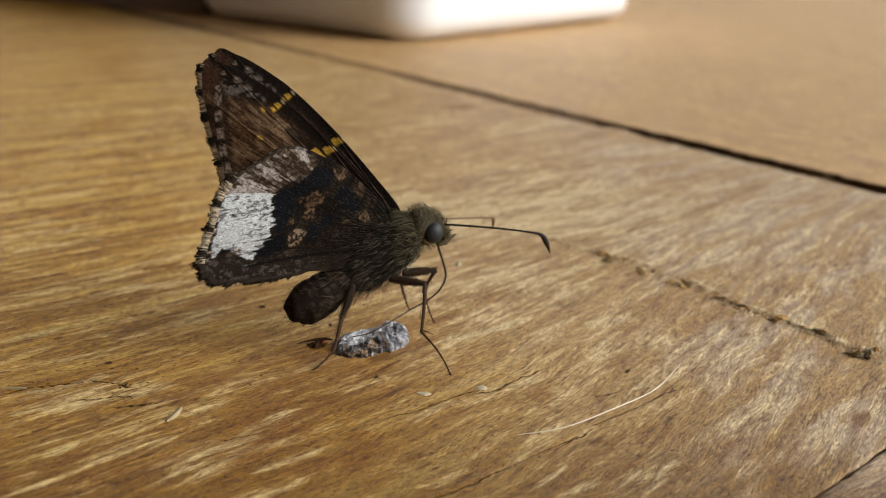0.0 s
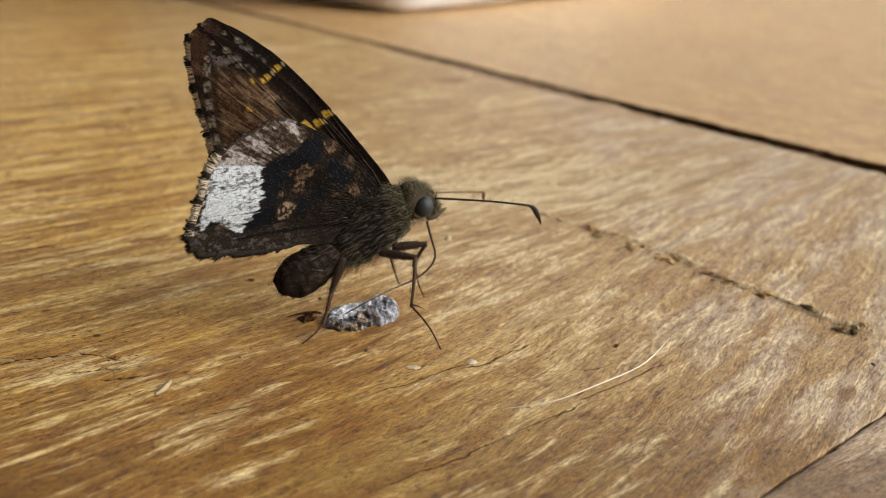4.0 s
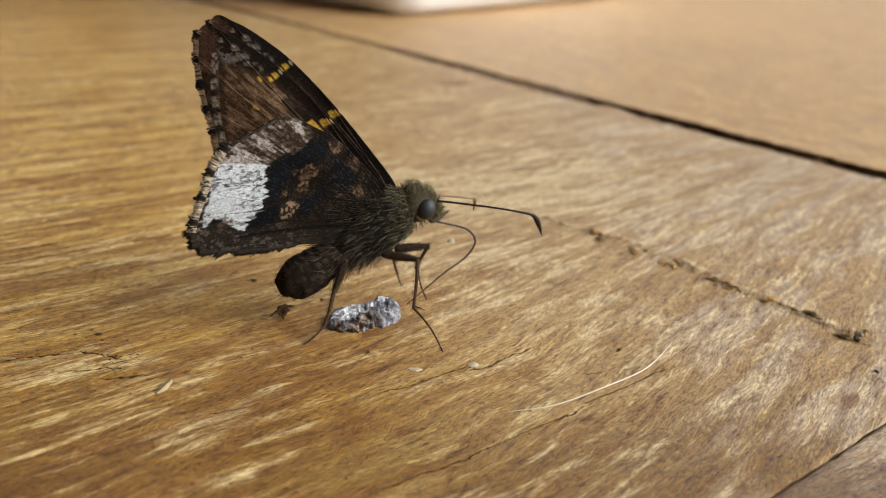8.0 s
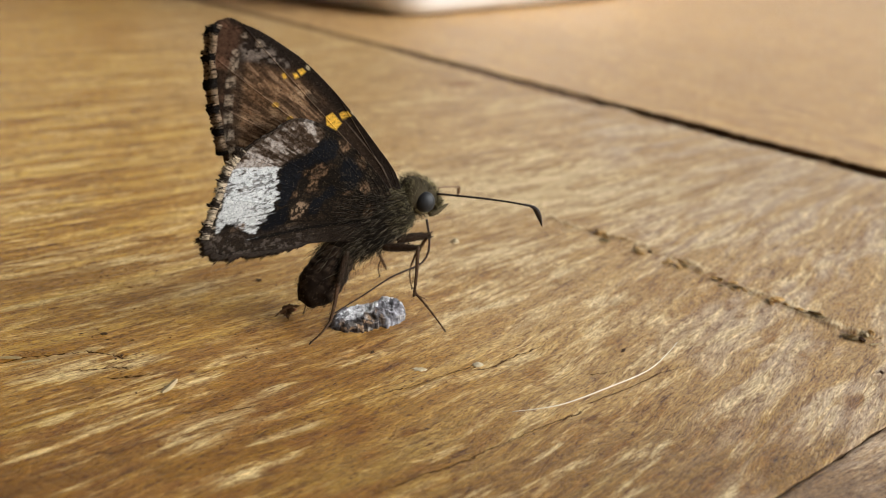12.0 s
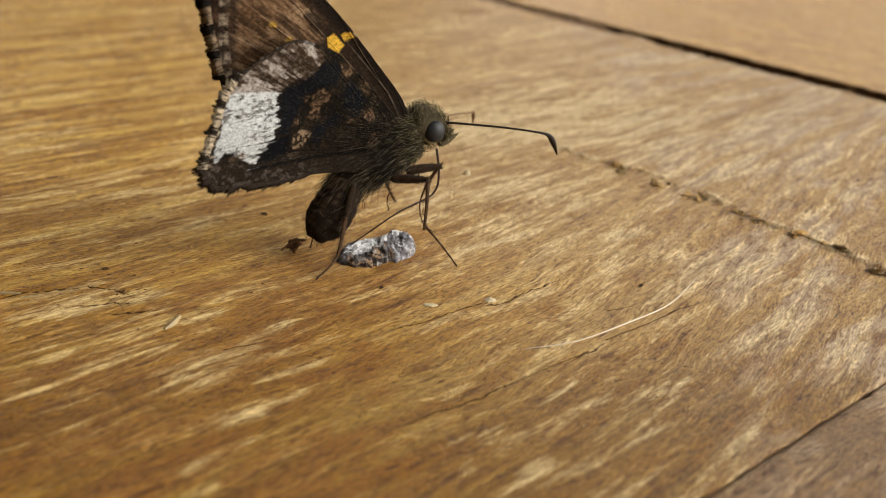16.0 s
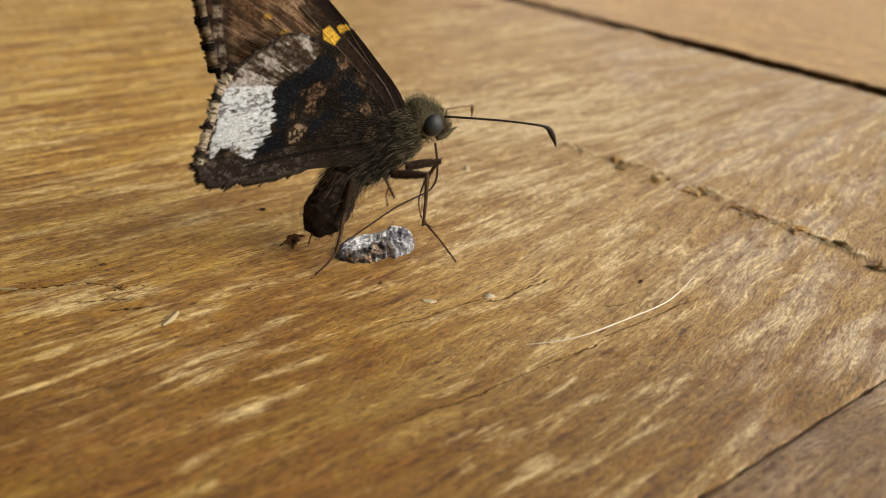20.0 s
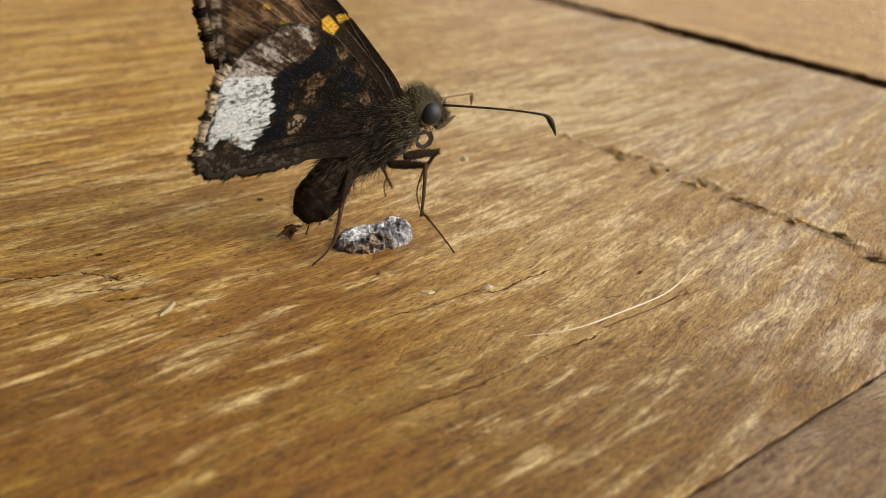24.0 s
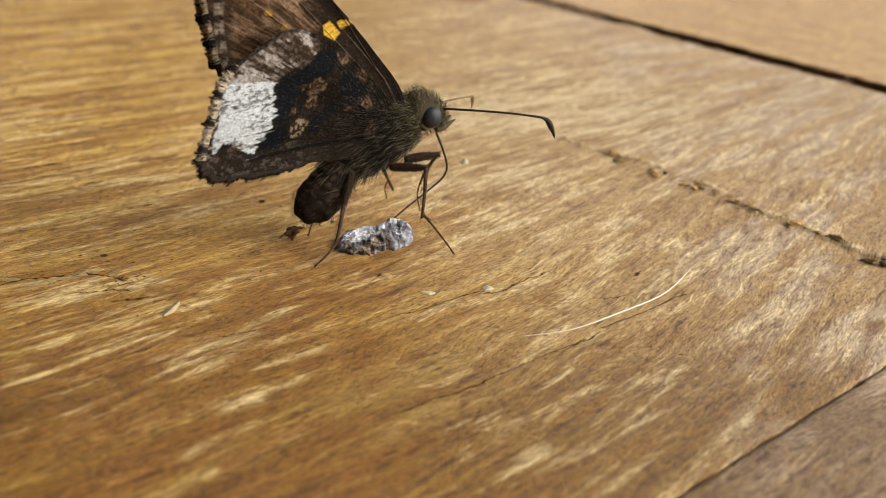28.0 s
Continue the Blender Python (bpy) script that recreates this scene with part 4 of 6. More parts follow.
def wing_mesh(name, edge, centre, pattern, rings=100, count=460, side=-1):
    """A thin, gently bowed wing in its own x-z plane with raised veins."""
    outline = spline(edge, count, True)
    saw = 0.10 * (np.random.default_rng(3).random(count) - 0.5)
    centre = np.array(centre)
    verts, rad = [centre], [0.0]
    for k in range(1, rings + 1):
        s = (k / rings) ** 0.85
        grow = 1 + (saw * (k == rings))[:, None] * 0.1
        verts += list(centre + (outline - centre) * s * grow)
        rad += [s] * count
    p, rad = np.array(verts), np.array(rad)
    u, v = p[:, 0], p[:, 1]
    st, ang, far = wing_streaks(u, v, 3)
    vein = np.abs(((ang * 7.5 + 0.12) % 1.0) - 0.5) * far
    y = wing_bow(u, v) - 0.06 * (1 - smooth_step(0.05, 0.3, vein))
    y = y * -side
    verts3 = np.stack([u, y, v], -1) * MM
    faces = [(0, 1 + (i + 1) % count, 1 + i) for i in range(count)]
    for k in range(rings - 1):
        a, b = 1 + k * count, 1 + (k + 1) * count
        faces += [(a + i, a + (i + 1) % count, b + (i + 1) % count, b + i) for i in range(count)]
    me = mesh_of(name, verts3, faces, WING)
    c = pattern(u, v, rad)
    c = c * (0.62 + 0.38 * smooth_step(0.03, 0.16, c[:, :1]))
    return painted(me, (1.15 if name == "forewing" else 0.95) * c)


def fringe_mesh(name, edge, count, length, spread, light, dark, stripe, seed, ease=0.0, bar=0.42):
    """Hair scales along the outer edge of a wing."""
    r = np.random.default_rng(seed)
    line = spline(edge, count * 2)
    ln = np.concatenate([[0], np.cumsum(np.hypot(*np.diff(line, axis=0).T))])
    roots, ways, lengths, tint = [], [], [], []
    for i in np.linspace(1, len(line) - 2, count).astype(int):
        d = line[i + 1] - line[i - 1]
        d = d / np.linalg.norm(d)
        out = np.array([d[1], -d[0]])
        if out[0] > 0 and ease == 0:
            out = -out
        if ease:
            out = np.array([-0.93, -0.37])
        on = stripe > 0 and (ln[i] / stripe + 0.06 * r.normal()) % 1.0 < bar
        step = 0.42 if ease else 0.17  # hairs cling together in pointed tufts
        off = ln[i] % step - step / 2
        tuft = float(lattice(np.array(int(ln[i] / step)), np.array(0), seed))
        size = length * (0.45 + 0.75 * tuft if ease else 0.70 + 0.35 * tuft) * (1.0 if on else 0.88)
        w = out * size - d * off * 0.8 + r.normal(0, spread, 2) * size
        roots.append((line[i][0] - out[0] * 0.25, float(wing_bow(line[i][0], line[i][1])) - 0.05 + r.normal(0, 0.04), line[i][1] - out[1] * 0.25))
        ways.append((w[0], r.normal(0, 0.12) * size, w[1]))
        lengths.append(size * (1.05 - 0.9 * abs(off) / step + 0.15 * r.random()))
        c = np.array(dark if on or r.random() < 0.12 else light) * (0.60 + 0.7 * r.random())
        tint.append(c)
    return fur_mesh(name, np.array(roots), np.array(ways), lengths, tint, 0.055 if ease else 0.06, r, 0.1, ease == 0)


fore_me = wing_mesh("forewing", FORE_EDGE, (-7.5, 7.0), fore_pattern)
hind_me = wing_mesh("hindwing", HIND_EDGE, (-8.4, 2.8), hind_pattern)
fore_fringe_me = fringe_mesh("fringe", FORE_EDGE[13:23], 2200, 0.62, 0.035, (0.34, 0.245, 0.155), (0.014, 0.011, 0.009), 2.1, 4, bar=0.36)
hind_fringe_me = fringe_mesh("fringe", HIND_EDGE[11:20], 2600, 0.78, 0.030, (0.44, 0.36, 0.25), (0.030, 0.022, 0.016), 2.15, 5, bar=0.32)
hind_brow_me = fringe_mesh("fringe", HIND_EDGE[7:12], 400, 0.22, 0.3, (0.07, 0.05, 0.035), (0.03, 0.022, 0.016), 0, 8)
hind_tail_me = fringe_mesh("fringe", HIND_EDGE[18:26], 1500, 1.15, 0.16, (0.034, 0.025, 0.018), (0.03, 0.02, 0.015), 0, 6, 1.0)

wing_hair = np.random.default_rng(17)
wh_n = 420
wh_u = 0.8 - 5.2 * wing_hair.random(wh_n) ** 1.4
wh_v = -1.9 + 3.6 * wing_hair.random(wh_n) * (1 + 0.12 * -wh_u * wing_hair.random(wh_n))
hind_hair_me = fur_mesh("fur", np.stack([wh_u, -0.12 + 0 * wh_u, wh_v], -1), np.stack([-1 + 0 * wh_u, -0.10 + 0.08 * wing_hair.normal(size=wh_n), 0.16 * (wh_v + 0.3) + 0.10 * wing_hair.normal(size=wh_n)], -1),
                        0.7 + 0.9 * wing_hair.random(wh_n), [np.array((0.034, 0.027, 0.018)) * k for k in 0.25 + 1.5 * wing_hair.random(wh_n) ** 2], 0.015, wing_hair, 0.15)

WINGS = []  # part, root point, lean, yaw, far side
for far_side in (False, True):
    q = "far" if far_side else "near"
    for kind, me, fringes in (("forewing", fore_me, (fore_fringe_me,)), ("hindwing", hind_me, (hind_fringe_me, hind_brow_me, hind_tail_me))):
        w = part(kind, me, butterfly, "dark brown forewing with amber spots" if kind == "forewing" else "hindwing with blackish base and frosted white edge patch")
        thick = w.modifiers.new("thickness", "SOLIDIFY")
        thick.thickness, thick.offset = 0.05 * MM, 0
        for f in fringes:
            part("fringe", f, w, "checkered hair fringe" if f is not hind_tail_me else "dark hair fringe")
        if kind == "hindwing":
            part("fur", hind_hair_me, w, "long soft hairs over the wing root")
        WINGS.append((w, kind, far_side))

# thorax with its coat
th_path = spline(((1.9, 10.9), (1.2, 10.5), (0.2, 9.7), (-1.4, 8.7), (-3.2, 7.8), (-4.8, 7.2), (-5.6, 6.9)), 16)
th_w = np.array([0.9, 1.3, 1.7, 2.0, 2.2, 2.3, 2.35, 2.35, 2.3, 2.2, 2.1, 1.9, 1.7, 1.4, 1.0, 0.4])
th_v, th_f = loft(th_path, th_w * 0.70, th_w * 1.12)
thorax_me = painted(mesh_of("thorax", th_v * MM, th_f, SHELL), np.tile((0.014, 0.011, 0.008), (len(th_v), 1)) * (0.6 + 0.8 * rng.random((len(th_v), 1))))
thorax = part("thorax", thorax_me, butterfly, "thorax with a shaggy olive-brown coat")


def coat(verts, count, back, length, thick, tones, seed, keep=None, lift=0.55):
    """Hairs over the near and far sides of a lofted body, combed backwards."""
    r = np.random.default_rng(seed)
    centre = verts.mean(0)
    pick = r.integers(0, len(verts), count * 3)
    roots, ways, lengths, tint = [], [], [], []
    for i in pick:
        p = verts[i] + r.normal(0, 0.16, 3)
        if keep and not keep(p):
            continue
        out = (p - centre) * np.array([0.25, 1.0, 1.0])
        out /= np.linalg.norm(out) + 1e-9
        w = lift * out + np.array(back) + r.normal(0, 0.22, 3)
        roots.append(p)
        ways.append(w)
        lengths.append(length * (0.5 + r.random()))
        tint.append(np.array(tones[r.integers(0, len(tones))]) * (0.5 + r.random()))
        if len(roots) >= count:
            break
    return fur_mesh("fur", np.array(roots), np.array(ways), lengths, tint, thick, r)


OLIVE = ((0.120, 0.098, 0.046), (0.062, 0.051, 0.026), (0.30, 0.25, 0.13), (0.024, 0.020, 0.011))
DUSK = ((0.026, 0.022, 0.014), (0.060, 0.050, 0.033), (0.012, 0.010, 0.007), (0.20, 0.17, 0.115))
part("fur", coat(th_v, 4600, (-0.95, 0, -0.30), 0.85, 0.018, DUSK, 21, lambda p: p[0] > -4.0, 0.14), thorax, "long grey-brown hairs")
part("fur", coat(th_v, 1100, (-0.75, 0, -0.55), 1.6, 0.015, DUSK, 22, lambda p: p[2] < 7.0 and p[0] > -4.5, 0.3), thorax, "shaggy underside hairs")
part("fur", coat(th_v, 2200, (-0.9, 0, -0.1), 0.95, 0.016, OLIVE, 23, lambda p: p[0] > -0.2 and p[2] > 8.0, 0.25), thorax, "olive collar hairs")

# head
he_path = spline(((1.3, 10.9), (1.9, 10.8), (2.9, 10.5), (3.8, 10.1), (4.5, 9.8), (5.0, 9.55)), 12)
he_w = np.array([0.7, 1.2, 1.45, 1.55, 1.55, 1.5, 1.4, 1.2, 1.0, 0.75, 0.5, 0.2])
he_v, he_f = loft(he_path, he_w * 0.85, he_w * 1.12)
head = part("head", painted(mesh_of("head", he_v * MM, he_f, SHELL), np.tile((0.060, 0.048, 0.028), (len(he_v), 1))), butterfly, "olive furry head")
part("fur", coat(he_v, 2600, (-0.35, 0, 0.12), 0.46, 0.016, OLIVE, 31, lambda p: p[2] > 9.2 and math.dist((p[0], p[2]), (3.3, 10.3)) > 1.15, 0.8), head, "upright olive head tuft")
part("fur", coat(he_v, 420, (0.4, 0, -0.5), 0.5, 0.028, ((0.30, 0.24, 0.13), (0.16, 0.13, 0.07), (0.08, 0.06, 0.035)), 32, lambda p: p[2] < 9.3, 0.6), head, "buff chin scales")


def ball(cx, cy, cz, rx, ry, rz, rows=14, cols=22):
    verts, faces = [], []
    for i in range(rows + 1):
        a = math.pi * i / rows
        for k in range(cols):
            b = 2 * math.pi * k / cols
            verts.append((cx + rx * math.sin(a) * math.cos(b), cy + ry * math.cos(a), cz + rz * math.sin(a) * math.sin(b)))
    for i in range(rows):
        for k in range(cols):
            j = (k + 1) % cols
            faces.append((i * cols + k, i * cols + j, (i + 1) * cols + j, (i + 1) * cols + k))
    return np.array(verts), faces


for sy in (-1, 1):
    v, f = ball(3.3, 1.12 * sy, 10.3, 0.93, 0.72, 0.98)
    part("eye", mesh_of("eye", v * MM, f, EYE), head, "smooth dark grey compound eye")
    ring = [(3.3 + 1.0 * math.cos(w), 0.98 * sy, 10.3 + 1.05 * math.sin(w)) for w in [radians(120 + 200 * k / 19) for k in range(20)]]
    v, f = tube(ring, [0.03 + 0.13 * math.sin(math.pi * k / 19) for k in range(20)], 7)
    part("eye_ring", mesh_of("eye_ring", np.array(v) * MM, f, BUFF), head, "pale buff scales round the eye")
    v, f = tube(spline(((4.0, 0.62 * sy, 8.9), (4.7, 0.62 * sy, 9.1), (5.3, 0.6 * sy, 9.45), (5.95, 0.5 * sy, 9.75)), 8), [0.20, 0.26, 0.27, 0.25, 0.21, 0.16, 0.10, 0.02], 8)
    part("palp", painted(mesh_of("palp", np.array(v) * MM, f, SHELL), np.tile((0.10, 0.08, 0.045), (len(v), 1))), head, "short buff palp")

# antennae: thin shafts, thick clubs, hooked tips
ant = []
for pts, radii in ((((4.6, -0.7, 10.9), (6.6, -2.0, 10.92), (8.8, -3.2, 10.85), (11.0, -4.2, 10.62), (12.3, -4.4, 10.25), (12.9, -4.5, 9.4), (13.3, -4.5, 8.45)),
                    ((0, 0.085), (0.45, 0.07), (0.62, 0.10), (0.74, 0.21), (0.82, 0.20), (0.92, 0.10), (1, 0.02))),
                   (((4.6, 0.7, 10.9), (6.6, 1.7, 10.5), (9.0, 2.7, 10.0), (11.2, 3.7, 9.45), (11.9, 4.0, 9.25), (12.0, 4.05, 8.7), (12.0, 4.1, 8.1)),
                    ((0, 0.075), (0.5, 0.065), (0.7, 0.15), (0.82, 0.14), (0.9, 0.08), (1, 0.02)))):
    line = spline(pts, 40)
    rr = 1.25 * np.interp(np.linspace(0, 1, 40), [a for a, b in radii], [b for a, b in radii])
    v, f = tube((line - np.array(pts[0])) * 1.035, rr, 8)
    a = part("antenna", mesh_of("antenna", np.array(v) * MM, f, CHITIN if pts[0][1] < 0 else HORN), butterfly, "hooked black antenna" if pts[0][1] < 0 else "hooked brown antenna")
    ant.append((a, pts[0]))

# abdomen, built along its own -x axis from its root
ab_n = 30
ab_x = np.linspace(0, 1, ab_n)
ab_path = np.stack([-6.9 * ab_x, -0.35 * np.sin(ab_x * 3.1)], -1)
ab_r = 1.70 * np.interp(ab_x, [0, 0.15, 0.45, 0.7, 0.88, 0.96, 1], [0.60, 0.80, 0.97, 0.98, 0.76, 0.54, 0.30]) * (1 + 0.020 * np.sin(ab_x * 44))
ab_v, ab_f = loft(ab_path, ab_r * 0.92, ab_r * 1.18, 30)
ab_v = ab_v * (1 + 0.16 * (fbm(ab_v[:, 0] * 1.1, ab_v[:, 2] * 1.3 + ab_v[:, 1] * 0.7, 19, 4) - 0.5))[:, None] 
ab_c = np.tile((0.014, 0.009, 0.006), (len(ab_v), 1)) * (0.5 + 0.9 * fbm(ab_v[:, 0] * 2.5, ab_v[:, 2] * 2.5 + ab_v[:, 1], 3, 4))[:, None]
abdomen = part("abdomen", painted(mesh_of("abdomen", ab_v * MM, ab_f, SHELL), blend(ab_c, (0.075, 0.052, 0.034), smooth_step(0.50, 0.66, fbm(ab_v[:, 0] * 3.5, ab_v[:, 2] * 3.5 + ab_v[:, 1] * 2, 9, 3)) * smooth_step(-7.5, -1.5, ab_v[:, 0]) * 0.8)), butterfly, "plump dark brown banded abdomen")
part("fur", coat(ab_v, 1100, (-0.97, 0, 0), 0.22, 0.02, ((0.05, 0.032, 0.018), (0.02, 0.013, 0.008), (0.08, 0.06, 0.04)), 41, None, 0.12), abdomen, "short scattered scales")
part("fur", coat(ab_v, 240, (-0.9, 0, 0.1), 1.2, 0.024, ((0.10, 0.085, 0.055), (0.05, 0.04, 0.028)), 42, lambda p: p[0] > -2.9, 0.3), abdomen, "grey root hairs")

# legs: joints before and after the step at 10.5 to 11.2 s
LEGS = (  # names of the segments, radii, joints early, joints late
    ("mid", (0.40, 0.23, 0.15), ((-0.9, -1.2, 6.6), (1.8, -3.0, 6.4), (0.9, -4.5, 2.5), (1.98, -8.4, 0.12)),
     ((-1.3, -1.2, 7.3), (1.3, -3.0, 7.6), (0.6, -4.2, 4.0), (3.4, -5.15, 0.12))),
    ("front", (0.46, 0.20, 0.13), ((0.5, -0.8, 6.8), (3.5, -1.4, 6.9), (3.3, 0.2, 4.6), (5.0, 1.5, 0.1)),
     ((0.2, -0.8, 7.7), (3.0, -1.4, 8.05), (2.7, 0.8, 5.2), (3.9, 3.9, 0.1))),
    ("hind", (0.36, 0.22, 0.15), ((-4.3, -1.2, 6.5), (-5.6, -2.0, 4.1), (-6.8, -3.0, 1.3), (-8.7, -3.55, 0.12)),
     ((-4.7, -1.2, 7.3), (-5.7, -2.0, 4.7), (-6.75, -3.0, 1.6), (-8.8, -3.65, 0.12))),
)
FAR_LEGS = (
    ("far_mid", (0.2, 0.15, 0.10), ((0.3, 1.2, 6.2), (1.9, 3.0, 4.2), (2.9, 4.2, 1.9), (3.94, 5.05, 0.1)),
     ((-0.2, 1.2, 6.9), (0.1, 4.0, 5.0), (0.7, 4.3, 3.8), (1.6, 7.1, 0.1))),
    ("far_hind", (0.2, 0.15, 0.10), ((-4.0, 1.2, 6.2), (-4.4, 2.0, 4.4), (-4.5, 4.5, 2.2), (-4.5, 7.1, 0.1)),
     ((-4.6, 1.2, 6.8), (-5.6, 1.4, 4.6), (-6.8, 1.6, 3.2), (-7.6, 2.4, 0.15))),
)


def leg_segment(name, length, r0, r1, parent, last):
    n = 14
    s = np.linspace(0, 1, n)
    rad = r0 + (r1 - r0) * s
    if name == "femur":
        rad = rad * (0.75 + 0.45 * np.sin(s * 3.0))
    if name == "tarsus":
        rad = rad * (0.82 + 0.18 * np.cos(s * 31.4))
    path = np.stack([length * s, 0.03 * length * np.sin(s * 3.1) * (2.2 if name == "tarsus" else 0.6), np.zeros(n)], -1)
    v, f = tube(path, rad, 9, 0.8)
    ob = part(name, mesh_of(name, np.array(v) * MM, f, FEMUR if name == "femur" else LEG), parent)
    r = np.random.default_rng(int(length * 1000))
    roots, ways, ln, tint = [], [], [], []
    for k in range({"femur": 420, "tibia": 120, "tarsus": 40}[name]):
        t = r.random()
        a = r.random() * 6.28
        rr = np.interp(t, s, rad)
        roots.append((length * t, rr * math.cos(a), rr * 0.8 * math.sin(a)))
        ways.append((0.9, math.cos(a) * 0.6, math.sin(a) * 0.6))
        ln.append((0.18 + 0.25 * r.random()) if name == "femur" else (0.16 + 0.14 * r.random()))
        tint.append(np.array((0.045, 0.034, 0.022) if name == "femur" else (0.16, 0.105, 0.06)) * (0.4 + r.random()))
    part("bristles", fur_mesh("bristles", np.array(roots), np.array(ways), ln, tint, 0.016, r), ob)
    if last:
        v, f = tube(spline(((length - 0.05, 0, 0), (length + 0.16, 0.03, -0.02), (length + 0.26, 0.06, -0.10)), 6), [0.09, 0.08, 0.07, 0.05, 0.03, 0.01], 6)
        part("claw", mesh_of("claw", np.array(v) * MM, f, CHITIN), ob)
    return ob


LEG_PARTS = []
for leg_name, radii, early, late in LEGS + FAR_LEGS:
    for k, seg in enumerate(("femur", "tibia", "tarsus")):
        spans = (math.dist(early[k], early[k + 1]), math.dist(late[k], late[k + 1]))
        length = 0.5 * sum(spans) if k == 2 else max(spans) + 0.06
        r1 = radii[min(k + 1, 2)] if k < 2 else radii[2] * 0.6
        ob = leg_segment(seg, length, radii[k], r1, butterfly, k == 2)
        if leg_name == "mid" and seg == "tibia":
            v, f = tube(((length - 0.2, 0, 0), (length - 0.1, 0.6, 0.3), (length + 0.15, 1.25, 0.4)), [0.07, 0.05, 0.01], 6)
            part("spur", mesh_of("spur", np.array(v) * MM, f, LEG), ob)
        LEG_PARTS.append((ob, k, early, late))

# proboscis: a chain of short stiff links
LINKS, LINK = 22, 0.64  # count, length in millimetres
PROBOSCIS_PARTS = []
for k in range(LINKS):
    r0, r1 = 0.120 - 0.0030 * k, 0.120 - 0.0030 * (k + 1)
    v, f = tube([(LINK * s, 0, 0) for s in (-0.08, 0, 0.5, 1.0, 1.08)], [r0 * 0.7, r0, (r0 + r1) / 2, r1, r1 * 0.7], 8)
    PROBOSCIS_PARTS.append(part("proboscis_link", mesh_of("proboscis_link", np.array(v) * MM, f, PROBOSCIS), butterfly))


# ---- small things on the table ----
def lump(name, rx, ry, rz, seed, material, rough=0.35, colours=None, rows=18, cols=26):
    v, f = ball(0, 0, 0, 1, 1, 1, rows, cols)
    q = v[:, [0, 2, 1]]
    n1 = np.array([noise.fractal(Vector((p[0] * rx, p[1] * ry, p[2] * rz)) * (1.5 / max(ry, rz)) + Vector((seed, 0, 0)), 0.75, 2.1, 5) for p in q])
    q = q * (1 + rough * n1)[:, None] * np.array((rx, ry, rz))
    q[:, 2] -= q[:, 2].min()
    q[:, 2] = np.maximum(q[:, 2] - 0.45 * q[:, 2].max(), 0) * 1.5 - 0.02 * rz  # bedded flat, with no undercut
    me = mesh_of(name, q * MM, [tuple(reversed(a)) for a in f], material, max(rx, ry) > 2)
    if colours is not None:
        painted(me, colours(q, n1))
    return me


